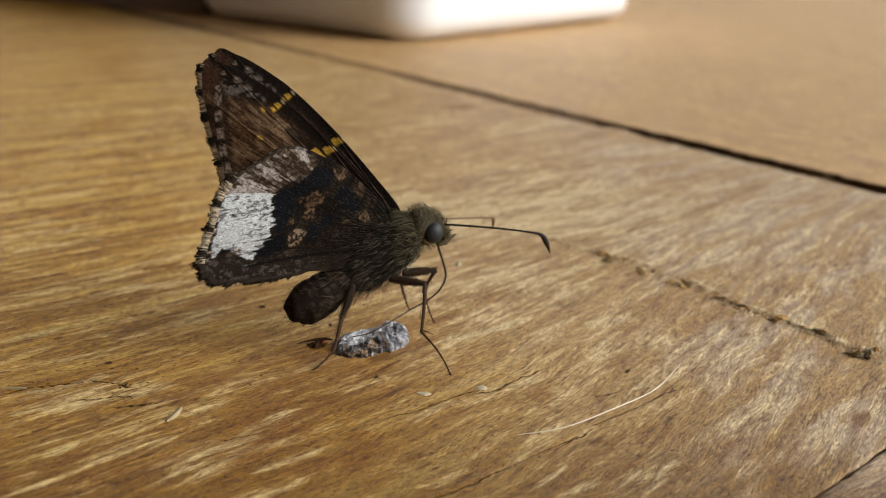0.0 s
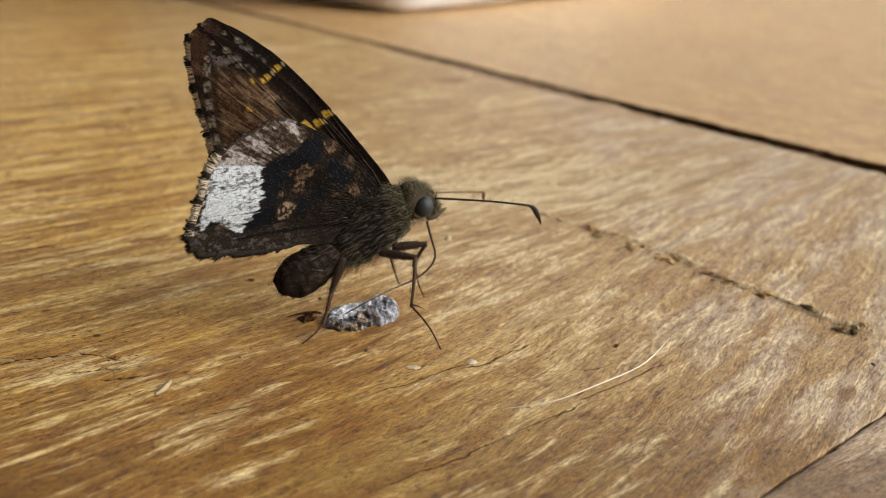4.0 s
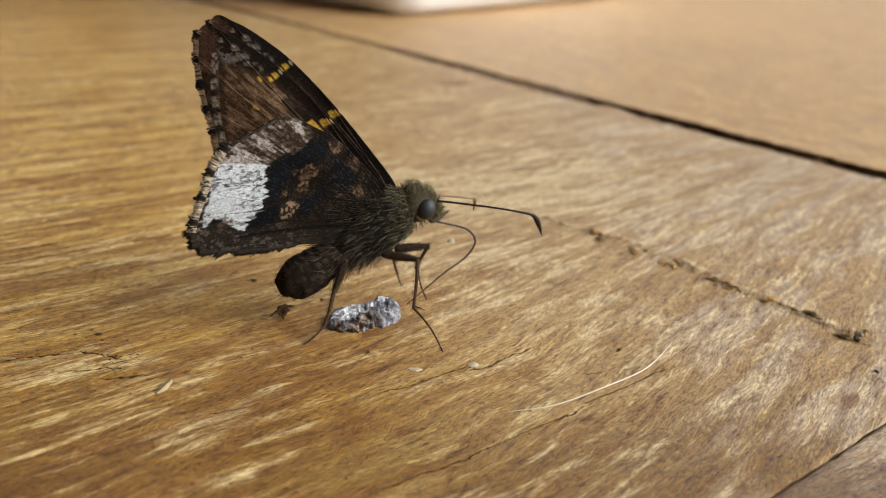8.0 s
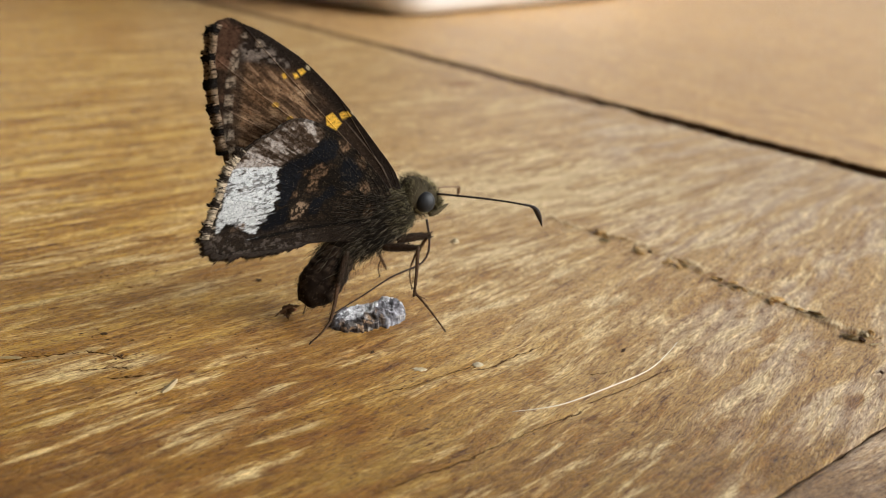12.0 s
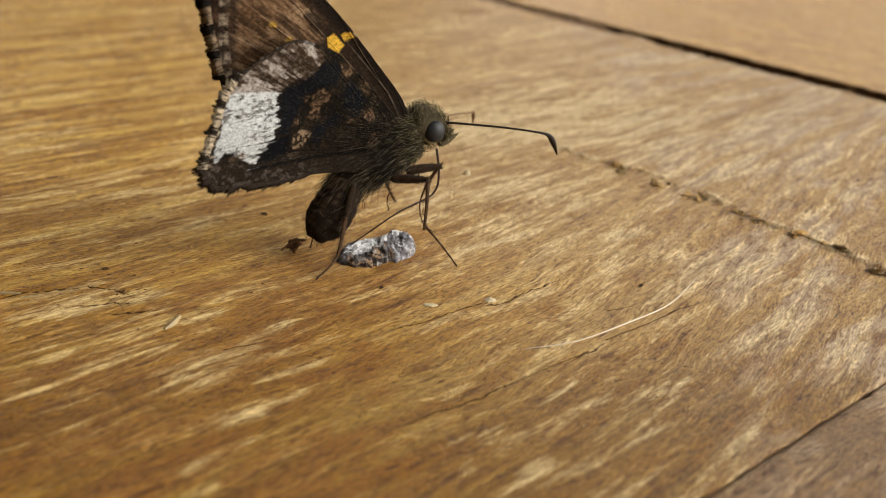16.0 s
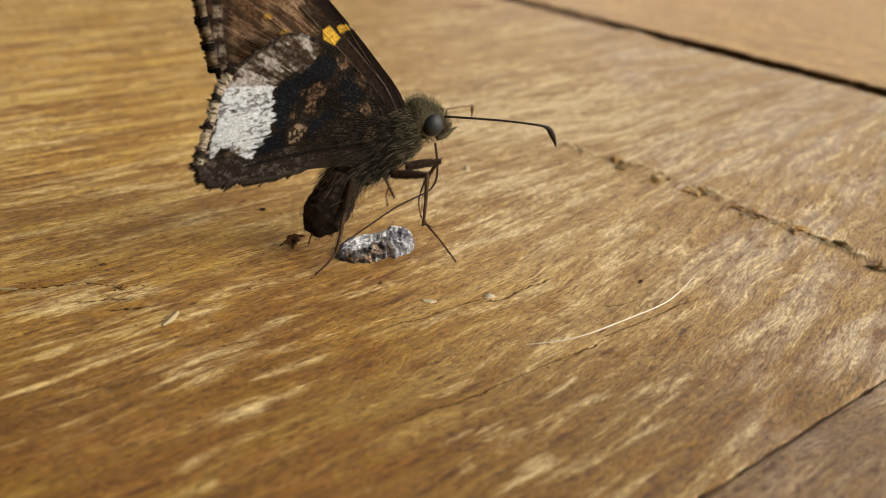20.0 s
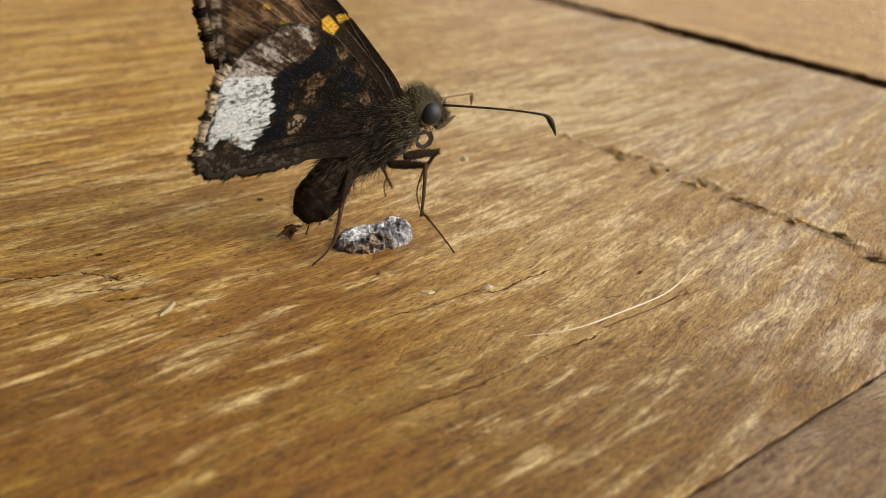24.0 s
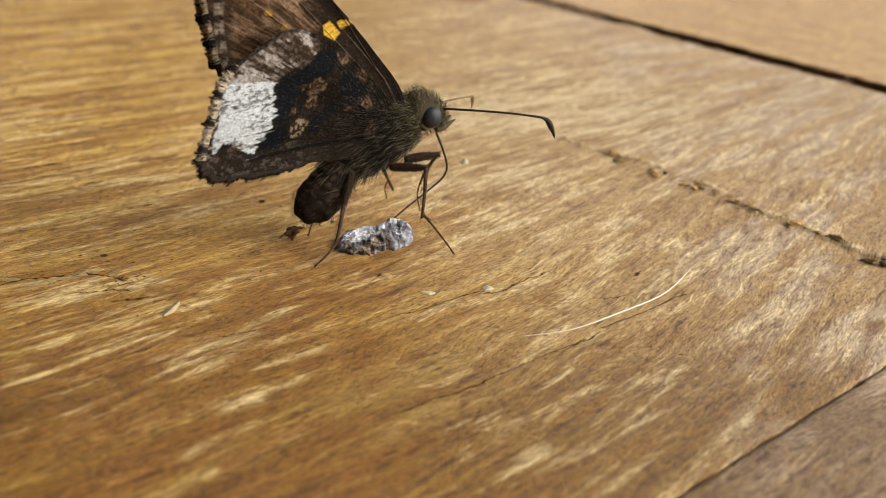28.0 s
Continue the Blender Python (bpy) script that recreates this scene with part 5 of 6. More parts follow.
def dropping_mesh():
    """A crusty flattened heap: pointed to one end, torn and crumbly at the front, with a raised rim at the other end."""
    nx, ny = 190, 130
    a, b = np.meshgrid(np.linspace(-1, 1, nx), np.linspace(-1, 1, ny), indexing="ij")
    half = 2.05 * np.interp(a, [-1, -0.9, -0.55, 0.1, 0.7, 0.92, 1], [0.55, 0.80, 1.0, 1.0, 0.88, 0.66, 0.40])
    x = 3.75 * a + 0.45 * (fbm(b * 3.5, a * 0 + 2, 3, 5) - 0.5) * np.abs(a) ** 3
    y = half * b + 1.15 * (fbm(a * 7, b * 0 + 1, 4, 5) - 0.5) * np.abs(b) ** 3
    r = np.clip(np.abs(a) ** 4 + np.abs(b) ** 2.2, 0, 1)
    dome = (1 - r) ** 0.7
    crust = fbm(x * 0.9, y * 1.2, 8, 5)
    ridge = 1 - 2 * np.abs(fbm(x * 1.0 + 5, y * 1.4, 18, 4) - 0.5)
    flakes = np.floor(4.5 * fbm(x * 0.8 + 3, y * 1.1, 48, 4)) / 4.5  # broken plates
    front = smooth_step(-0.20, -0.60, b)
    z = (1.10 + 0.22 * smooth_step(-0.6, 0.7, a)) * dome * (0.72 + 0.55 * (crust - 0.5) + 0.30 * (flakes - 0.5))
    z = z + dome * (0.22 * (ridge - 0.7) + 0.20 * (fbm(x * 2.6, y * 2.6, 38, 3) - 0.5) + 0.05 * (fbm(x * 7, y * 7, 58, 2) - 0.5))
    z = z + front * dome * 0.55 * (fbm(x * 1.5, y * 1.5, 28, 3) - 0.5)
    z = z + 0.16 * smooth_step(0.50, 0.85, a) * (1 - np.abs(b) ** 3) * (1 - smooth_step(0.95, 1, a)) * (0.5 + fbm(b * 4, a * 3, 68, 3))
    z = np.where(r > 0.985, -0.02, np.maximum(z * (1.70 + 0.15 * a), 0.05))
    y = y + 0.9 * front * dome * (fbm(x * 1.4, z * 2.2, 78, 4) - 0.5) * smooth_step(0.0, 0.3, z)  # ledges on the torn face
    x = x + 0.5 * dome * (fbm(y * 1.6 + 4, z * 2.0, 79, 3) - 0.5) * smooth_step(0.0, 0.3, z)
    x, y, z, crust, ridge, front, aa = (q.ravel() for q in (x, y, z, crust, ridge, front, a))
    idx = np.arange(nx * ny).reshape(nx, ny)
    faces = [(int(idx[i, k]), int(idx[i + 1, k]), int(idx[i + 1, k + 1]), int(idx[i, k + 1])) for i in range(nx - 1) for k in range(ny - 1)]
    me = mesh_of("bird_dropping", np.stack([x, y, z], -1) * MM, faces, DUNG)
    grit = fbm(x * 1.9 + 0.4 * z, y * 1.9 + z * 1.6, 5, 5)
    c = np.tile((0.165, 0.158, 0.172), (len(x), 1))
    c = blend(c, (0.40, 0.405, 0.43), smooth_step(0.53, 0.62, grit) * 0.6)
    c = blend(c, (0.075, 0.072, 0.076), smooth_step(0.46, 0.39, grit) * 0.85)
    chalk = fbm(x * 0.75 + 9, y * 1.3, 25, 4) + 0.26 * blob(x, y, -1.2, 0.05, 2.2, 0.75, 6, 0 * x) + 0.08 * blob(x, y, 1.0, 0.5, 1.4, 0.5, 0, 0 * x) - 0.35 * front
    c = blend(c, (0.74, 0.745, 0.755), smooth_step(0.50, 0.54, chalk) * (0.70 + 0.30 * smooth_step(0.42, 0.48, grit)))
    c = blend(c, (0.56, 0.56, 0.57), smooth_step(3.1, 3.5, x) * smooth_step(0.46, 0.54, grit) * 0.7)
    c = blend(c, (0.035, 0.030, 0.030), smooth_step(0.78, 0.64, ridge) * (1 - front) * 0.55)
    mould = front * smooth_step(0.5, -0.1, aa)
    c = blend(c, (0.030, 0.020, 0.013), mould * 0.92)
    c = blend(c, (0.25, 0.165, 0.10), mould * smooth_step(0.52, 0.58, fbm(x * 2.4, y * 0.8 + z * 3.0, 88, 3)))
    c = blend(c, (0.42, 0.40, 0.38), front * smooth_step(0.60, 0.65, fbm(x * 1.6 + 2, y * 0.8 + z * 3.4, 98, 3)) * 0.5)
    return painted(me, c)


thing("bird_dropping", "dried grey and white crusty bird dropping on the boards", "dropping", pose(-6.3 * MM, -2.7 * MM, -0.02 * MM, 0, 0, 27), me=dropping_mesh())

# the husk that the tongue flicks aside
husk = thing("husk", "small curled dark brown plant husk lying on the boards", "husk", pose(-11.1 * MM, -3.2 * MM, 0.05 * MM, 0, 0, 12))
part("shell", lump("shell", 0.70, 0.50, 0.24, 9.0, HUSK, 0.8), husk)
v, f = tube(spline(((-1.9, 0.1, 0.20), (-1.2, 0.28, 0.34), (-0.4, 0.32, 0.42), (0.4, 0.2, 0.5), (0.8, 0.0, 0.62), (1.3, -0.1, 0.5)), 18),
            [0.04, 0.07, 0.09, 0.08, 0.11, 0.14, 0.12, 0.16, 0.20, 0.18, 0.21, 0.17, 0.20, 0.17, 0.14, 0.11, 0.08, 0.03], 8, 0.7)
part("bract", lump("bract", 0.22, 0.14, 0.14, 3.0, RUST, 0.5, None, 8, 12), husk, "rust-coloured scrap", pose(0.5 * MM, -0.2 * MM, 0.35 * MM))
part("stalk", mesh_of("stalk", np.array(v) * MM, f, HUSK), husk)

hair_line = spline(((6.2, -17.3, 0.10), (9.9, -16.3, 0.30), (14.0, -13.6, 0.45), (17.9, -10.4, 0.45), (20.4, -7.0, 0.40), (21.9, -4.4, 0.25)), 48)
v, f = tube(hair_line, [0.012 + 0.042 * math.sin(0.25 + 2.75 * i / 47) for i in range(48)], 6)
thing("hair", "fine curved pale animal hair lying on the boards", "hair", me=mesh_of("hair", np.array(v) * MM, f, HAIR))

thing("crumb", "tiny pale crumb beside a thin crack", "crumb", pose(3.7 * MM, -10.1 * MM, 0, 0, 0, 20), "crumbs", lump("crumb", 0.46, 0.36, 0.13, 2.0, CRUMB, 0.22))
thing("crumb", "tiny pale grain on the boards", "crumb", pose(1.8 * MM, 18.6 * MM, 0), "crumbs", lump("crumb", 0.42, 0.34, 0.3, 6.0, CRUMB, 0.3))
thing("crumb", "tiny translucent grey flake on the boards", "crumb", pose(-1.1 * MM, -11.4 * MM, 0), "crumbs", lump("crumb", 0.55, 0.28, 0.10, 8.0, CRUMB, 0.4))

sl = bmesh.new()
ends = []
for x, w, h in ((-1.0, 0.24, 0.30), (-0.35, 0.32, 0.36), (0.4, 0.28, 0.33), (0.9, 0.24, 0.25), (1.1, 0.10, 0.14)):
    ends.append([sl.verts.new((x * MM, y * w * MM, z * MM + 0.35 * max(0, x) * MM)) for y, z in ((-1, 0), (1, 0), (0.8, h), (-0.5, h * 1.2))])
for a, b in zip(ends[:-1], ends[1:]):
    for k in range(4):
        sl.faces.new((a[k], a[(k + 1) % 4], b[(k + 1) % 4], b[k]))
sl.faces.new(ends[0][::-1])
sl.faces.new(ends[-1])
bmesh.ops.recalc_face_normals(sl, faces=sl.faces)
sl_me = bpy.data.meshes.new("splinter")
sl.to_mesh(sl_me)
sl.free()
sl_me.materials.append(SLIVER)
sl_me.transform(Matrix.Diagonal((0.8, 0.75, 0.7, 1)))
splinter = thing("splinter", "pale upright wood splinter on the board", "splinter", pose(-20.4 * MM, -16.3 * MM, 0, 0, -8, 62), "splinters", sl_me)
for x, y, turn, size in ((41.0, -2.2, 20, 0.9), (-34.5, -12.7, 12, 1.1), (-32.6, -13.1, 30, 0.8)):
    s2 = copy_thing(splinter, pose(x * MM, y * MM, 0, 90, 0, turn))
    s2.scale = (size, size * 0.45, size * 0.6)
    tagged(s2, "flat pale wood splinter on the board")

speck_me = [lump("dirt_speck", 0.36, 0.20, 0.10, 20.0 + k, SOIL, 0.95, None, 10, 14) for k in range(4)]
spots = [(-5.3, -8.8, 0.8), (16.7, -6.2, 0.9), (40.0, -1.7, 1.2), (-28.6, -8.0, 0.8), (39.0, -7.8, 0.8), (24.3, 18.6, 1.0), (-18.0, 5.0, 0.8), (-10.6, 1.2, 0.7)]
rs = np.random.default_rng(12)
for k in range(90):
    spots.append((rs.uniform(-40, 46), rs.uniform(-27, 46), rs.uniform(0.12, 0.32)))
for cx, cy in ((-28.2, -8.5), (-26.0, -11.6), (-34.0, -12.2), (-25.0, -3.4)):
    for k in range(5):
        spots.append((cx + rs.normal(0, 1.3), cy + rs.normal(0, 0.45), rs.uniform(0.15, 0.42)))
for k, (x, y, size) in enumerate(spots):
    if -12 < x < -1 and -6 < y < 4 and k > 7:
        continue
    s3 = thing("dirt_speck", "tiny dark speck of dirt on the boards", "speck", pose(x * MM, y * MM, 0.0, 0, 0, 39 + 60 * rs.normal()), "dirt specks", speck_me[k % 4])
    s3.scale = (size, size, size)

# ragged chips torn up along the old saw mark
chip_me = [lump("wood_chip", 0.75, 0.30, 0.20, 50.0 + k, CHIP if k % 3 else SLIVER, 0.8, None, 12, 16) for k in range(6)]
rc = np.random.default_rng(31)
CLUMPS = (((18.6, 24.4), (21.6, 21.5), 9), ((23.0, 20.4), (24.4, 18.8), 4), ((25.6, 16.4), (27.4, 14.6), 6), ((29.0, 11.3), (32.2, 9.0), 10), ((33.2, 7.7), (38.0, 2.9), 12), ((40.5, 0.4), (42.5, -2.6), 4))
for a, b, k in [(p, q, i) for p, q, many in CLUMPS for i in range(many)]:
    f = rc.random()
    x, y = a[0] + f * (b[0] - a[0]) + rc.normal(0, 0.8), a[1] + f * (b[1] - a[1]) + rc.normal(0, 0.8)
    c = thing("wood_chip", "ragged chip of torn wood along a saw mark", "chip", pose(x * MM, y * MM, 0.06 * MM, 6 * rc.normal(), 6 * rc.normal(), -47 + 35 * rc.normal()), "torn chips", chip_me[k % 6])
    size = rc.uniform(0.25, 1.0)
    c.scale = (size, size, size * rc.uniform(0.5, 1.0))

# ---- the white tub at the back ----
def tub_mesh(a, b, h, corner, foot, material):
    """A box with round upright corners and a rounded foot; slightly wider at the top."""
    verts, faces = [], []
    rows = [(foot * (1 - math.sin(t)), foot * (1 - math.cos(t))) for t in [k * math.pi / 2 / 8 for k in range(9)]]
    rows += [(-0.03 * (z - foot), z) for z in (h * 0.4, h * 0.8, h)]
    ring = 0
    for inset, z in rows:
        pts = []
        for cx, cy, start in ((a - corner, b - corner, 0), (-a + corner, b - corner, 90), (-a + corner, -b + corner, 180), (a - corner, -b + corner, 270)):
            for k in range(9):
                w = radians(start + k * 90 / 8)
                r = corner - inset
                pts.append((cx + r * math.cos(w), cy + r * math.sin(w), z))
        ring = len(pts)
        verts += pts
    for i in range(len(rows) - 1):
        for k in range(ring):
            j = (k + 1) % ring
            faces.append((i * ring + k, i * ring + j, (i + 1) * ring + j, (i + 1) * ring + k))
    faces.append(tuple(range(ring - 1, -1, -1)))
    faces.append(tuple((len(rows) - 1) * ring + k for k in range(ring)))
    return mesh_of("tub", np.array(verts) * MM, faces, material)


ux, uy = 0.607, 0.795
tub = thing("tub", "white glazed tub with rounded foot standing on the table", "tub",
            pose((-13 + 84 * ux - 60 * uy) * MM, (222 + 84 * uy + 60 * ux) * MM, 0.3 * MM, 0, 0, math.degrees(math.atan2(uy, ux))))
part("body", tub_mesh(84, 60, 88, 16, 9, TUB), tub)
part("rim", tub_mesh(89, 65, 6, 18, 2, TUB), tub, "rolled white rim", pose(0, 0, 88.2 * MM))

def open_box(a, b, h, wall):
    """A shallow open box of four boards and a bottom."""
    out = []
    for name, lo, hi in (("bottom", (-a, -b, 0), (a, b, wall)), ("side", (-a, -b, wall), (a, -b + wall, h)), ("side", (-a, b - wall, wall), (a, b, h)),
                         ("end", (-a, -b + wall, wall), (-a + wall, b - wall, h)), ("end", (a - wall, -b + wall, wall), (a, b - wall, h))):
        bm = bmesh.new()
        bmesh.ops.create_cube(bm, size=1.0)
        for vert in bm.verts:
            vert.co = [(lo[k] + (vert.co[k] + 0.5) * (hi[k] - lo[k])) * MM for k in range(3)]
        bmesh.ops.bevel(bm, geom=bm.edges[:], offset=0.8 * MM, segments=2, affect="EDGES")
        me = bpy.data.meshes.new(name)
        bm.to_mesh(me)
        bm.free()
        me.materials.append(BOARDING)
        out.append((name, me))
    return out


crate = thing("wooden_box", "dark brown low wooden box behind the tub", "box", pose(-150 * MM, 372 * MM, 0.2 * MM, 0, 0, -24))
for name, me in open_box(70, 45, 48, 6):
    part(name, me, crate)

# ---- legs that carry the table top ----
def table_leg(a, b, h):
    """A square leg, slightly tapered, with its edges eased."""
    bm = bmesh.new()
    bmesh.ops.create_cube(bm, size=1.0)
    for vert in bm.verts:
        w = 1.0 if vert.co.z > 0 else 0.8
        vert.co = (vert.co.x * a * w, vert.co.y * b * w, (vert.co.z - 0.5) * h)
    bmesh.ops.bevel(bm, geom=bm.edges[:], offset=0.003, segments=2, affect="EDGES")
    me = bpy.data.meshes.new("leg")
    bm.to_mesh(me)
    bm.free()
    me.materials.append(LEGWOOD)
    return me


leg_me = table_leg(0.06, 0.06, 0.726)
for lu, lv in ((-150, -150), (-150, 390), (560, 400), (560, -150)):
    part("leg", leg_me, table, "square wooden table leg", pose((lu * CG - lv * SG) * MM, (lu * SG + lv * CG) * MM, -0.0242, 0, 0, GRAIN))

# ---- unseen walls and roof added to shape the light: open to the back and to the right ----
def slab(name, lo, hi, material, label):
    me = bpy.data.meshes.new(name)
    bm = bmesh.new()
    bmesh.ops.create_cube(bm, size=1.0)
    for vert in bm.verts:
        vert.co = [lo[k] + (vert.co[k] + 0.5) * (hi[k] - lo[k]) for k in range(3)]
    bm.to_mesh(me)
    bm.free()
    me.materials.append(material)
    return thing(name, label, "wall" if "wall" in name else "ceiling", me=me, kind="structure")


slab("wall_west", (-1.5, -2.2, -0.75), (-1.4, 2.0, 1.55), BOARDING, "unseen dark wall added to block light from the left")
slab("wall_south", (-1.4, -2.3, -0.75), (1.6, -2.2, 1.55), BOARDING, "unseen dark wall added behind the camera to block light")
slab("ceiling", (-1.6, -2.3, 1.55), (0.9, 0.9, 1.62), BOARDING, "unseen dark ceiling added to block light from above")

# ---- floor below the table ----
fl_me = mesh_of("floor", ((-30, -30, -0.75), (30, -30, -0.75), (30, 30, -0.75), (-30, 30, -0.75)), [(0, 1, 2, 3)], DARK)
thing("floor", "dark floor below the table", "floor", me=fl_me, kind="structure")


# ---- what moves ----
BODY = ((0, 0, 0), (7, 0, 0), (8, -0.05, -0.05), (9, -0.15, -0.1), (10, -0.2, -0.2), (10.5, -0.25, -0.3), (11, -0.3, 0), (11.5, -0.4, 0.5), (12, -0.45, 0.7),
        (15, -0.5, 0.7), (20, -0.6, 0.85), (25, -0.6, 0.95), (28, -0.6, 0.95))
# turns of the near wings about their roots, degrees, and shifts of the roots, millimetres
HIND_TURN = ((0, -4.1, -0.5, -6.1, 0.19, 0.60, -0.61), (5.5, -4.1, -0.4, -6.0, 0.17, 0.58, -0.60), (7, -4.1, -0.1, -6.0, 0.18, 0.62, -0.66), (8, -3.8, 0.5, -6.7, 0.20, 0.61, -0.68),
             (9, -2.8, 1.7, -6.2, 0.06, 0.44, -0.62), (9.5, -3.0, 1.9, -6.1, 0.09, 0.42, -0.63), (10, -2.7, 2.7, -5.1, 0.10, 0.30, -0.61), (10.5, 0.1, 4.4, -3.3, 0.03, 0.08, -0.75),
             (11, 1.2, 2.9, -1.0, 0.13, -0.11, -0.68), (11.5, 0.4, -1.0, 0.6, 0.09, -0.07, -0.32), (12, 0, 0, 0, 0, 0, 0))
HIND_LATER = ((12.5, 0.2, 1.0, 0, -0.05, -0.03, -0.02), (14.5, 0, 1.2, 0.2, -0.07, -0.01, -0.07), (15, -0.7, 0.6, 0.3, -0.10, 0.05, -0.07), (16, -1.0, -0.1, 0.6, -0.22, 0.06, 0.08), (17, -0.8, 0, 0.5, -0.18, 0.08, 0.07),
              (18, -1.2, -0.7, 0.7, -0.26, 0.10, 0.12), (19, -2.1, -1.0, 1.2, -0.38, 0.14, 0.26), (20, -1.9, -0.5, 1.2, -0.39, 0.12, 0.19), (21, -2.0, -0.3, 0.9, -0.40, 0.04, 0.19),
              (23.5, -1.2, -0.9, 1.6, -0.31, 0.05, 0.21), (25, -0.6, -0.1, 1.2, -0.31, 0.01, 0.15), (26, -0.3, -0.6, 1.3, -0.28, 0.08, 0.20), (27, -0.5, -1.4, 0.9, -0.30, 0.06, 0.16), (28, -0.8, -1.6, 0.6, -0.25, 0.09, 0.21))
FORE_TURN = ((0, -22.3, -0.2, -29.8, 0.10, 0.55, -1.90), (5.5, -22.3, 0.1, -29.8, 0.10, 0.55, -1.90), (7, -22.3, 0.4, -29.8, 0.10, 0.53, -1.90), (8, -22.3, 0.8, -29.0, 0.20, 0.50, -1.90),
             (8.5, -22.2, 1.5, -28.5, 0.42, 0.50, -1.85), (9, -22.2, 2.2, -28.2, 0.45, 0.50, -1.85), (9.5, -17.2, 1.4, -21.7, 0.71, 0.40, -1.60), (10, -10.4, 1.1, -12.8, 1.15, 0.77, -1.50), (10.5, -2.2, 3.8, -2.4, 0.10, 0.09, -0.94),
             (11, -0.2, 2.8, -1.7, 0.29, -0.21, -0.85), (11.5, -0.7, -1.2, 0.4, 0.09, -0.13, -0.36), (12, 0, 0, 0, 0, 0, 0))
FORE_LATER = ((12.5, 0.9, 1.0, -0.8, 0.05, -0.03, 0), (14.5, 0.4, 0.9, 0.7, -0.03, 0.02, 0.02), (15, 0, 0.6, 0.3, -0.10, 0.05, 0.03), (16, -1.9, -0.2, -0.4, -0.11, 0.02, 0.05), (17, -1.6, 0, 0.3, -0.14, 0.03, 0.06),
              (18, -2.8, -0.9, 0, -0.17, 0.04, 0.12), (19, -3.6, -0.7, -1.2, -0.21, 0.05, 0.16), (20, -2.9, -0.5, -0.9, -0.20, 0.03, 0.19), (21, -2.9, -0.2, -0.6, -0.24, 0.05, 0.16),
              (23.5, -2.0, -0.9, 0.6, -0.22, 0.05, 0.22), (25, -1.0, -0.4, 0, -0.18, 0.02, 0.24), (26, -0.8, -0.7, -0.3, -0.17, 0.02, 0.24), (27, -1.0, -1.3, -0.4, -0.21, 0.02, 0.22), (28, -1.3, -1.2, -0.6, -0.22, 0.03, 0.22))
DROOP = ((0, 31.7), (8, 31.5), (9, 30.5), (10.5, 31), (11, 46), (11.5, 70), (12, 60), (14.5, 62), (15, 65), (16, 63), (17, 64), (18, 71), (19, 68), (20, 63), (21, 61.5), (24, 55), (26, 53), (28, 53.5))
FEELER = ((0, 0), (2, 1.8), (6, 1.5), (7, 0), (8, -2.0), (9, -4.5), (10, -6.5), (10.5, -6), (11, -4.5), (11.5, -1.2), (12, -1.0), (20, 1.0), (28, 1.8))
FAR_FEELER = ((0, 0, 0), (7, 0, 0), (8, 8, -5), (8.4, 14, -9), (9, 8, -4), (10, 18, -3), (11, 28, -3), (12, 21, -3), (16, 19, 0), (28, 18, 2))


def at(rows, t, column=1):
    return float(np.interp(t, [r[0] for r in rows], [r[column] for r in rows]))


def tongue_angles(points):
    """Angles of the links when they lie along a curve through the points (x, z)."""
    line = spline(points, 300)
    ln = np.concatenate([[0], np.cumsum(np.hypot(*np.diff(line, axis=0).T))])
    out, last = [], None
    for k in range(LINKS):
        a = np.array([np.interp(min((k + e) * LINK, ln[-1] - 1e-6), ln, line[:, c]) for e in (0, 1) for c in (0, 1)])
        d = a[2:] - a[:2]
        w = math.atan2(d[1], d[0]) if np.hypot(*d) > 0.05 * LINK else last
        if last is not None:
            while w - last > math.pi:
                w -= 2 * math.pi
            while w - last < -math.pi:
                w += 2 * math.pi
        out.append(w)
        last = w
    return np.array(out)


def coil_angles(start, radius, grow):
    out, w, r = [], radians(start), radius
    for k in range(LINKS):
        out.append(w)
        w -= LINK / r
        r += grow
    return np.array(out)


SIP = tongue_angles(((4.4, 8.4), (5.0, 6.7), (5.3, 5.4), (4.9, 4.3), (3.9, 3.4), (1.9, 2.5), (-0.3, 1.5), (-2.3, 0.7), (-4.2, 0.6)))
WIDE = tongue_angles(((4.6, 8.6), (5.7, 6.9), (6.6, 5.1), (6.6, 4.4), (5.8, 3.7), (4.1, 3.0), (2.1, 2.3), (-0.2, 1.4), (-2.5, 0.6)))
DOWN = tongue_angles(((4.6, 8.5), (5.1, 6.8), (5.6, 5.1), (5.2, 4.0), (3.7, 2.9), (1.1, 2.1), (-1.1, 1.3), (-2.8, 0.6)))
LONG = tongue_angles(((3.9, 8.2), (4.1, 6.5), (4.1, 4.9), (3.7, 4.0), (2.3, 3.3), (0.0, 2.7), (-2.2, 1.9), (-4.3, 1.0), (-6.2, 0.6)))
FLICK = tongue_angles(((4.0, 8.1), (4.3, 6.3), (4.0, 4.9), (3.2, 4.1), (1.2, 3.6), (-1.6, 3.5), (-3.8, 3.4), (-5.0, 3.4)))
SWING = tongue_angles(((5.2, 8.4), (6.7, 7.0), (7.5, 5.6), (7.7, 4.3), (6.9, 3.5), (5.1, 2.8), (3.0, 2.2), (0.5, 1.4)))
REACH = tongue_angles(((5.2, 8.8), (6.8, 8.3), (8.4, 7.7), (9.3, 6.7), (9.2, 5.8), (8.2, 4.7), (6.2, 3.5), (3.9, 1.8), (2.4, 0.7)))
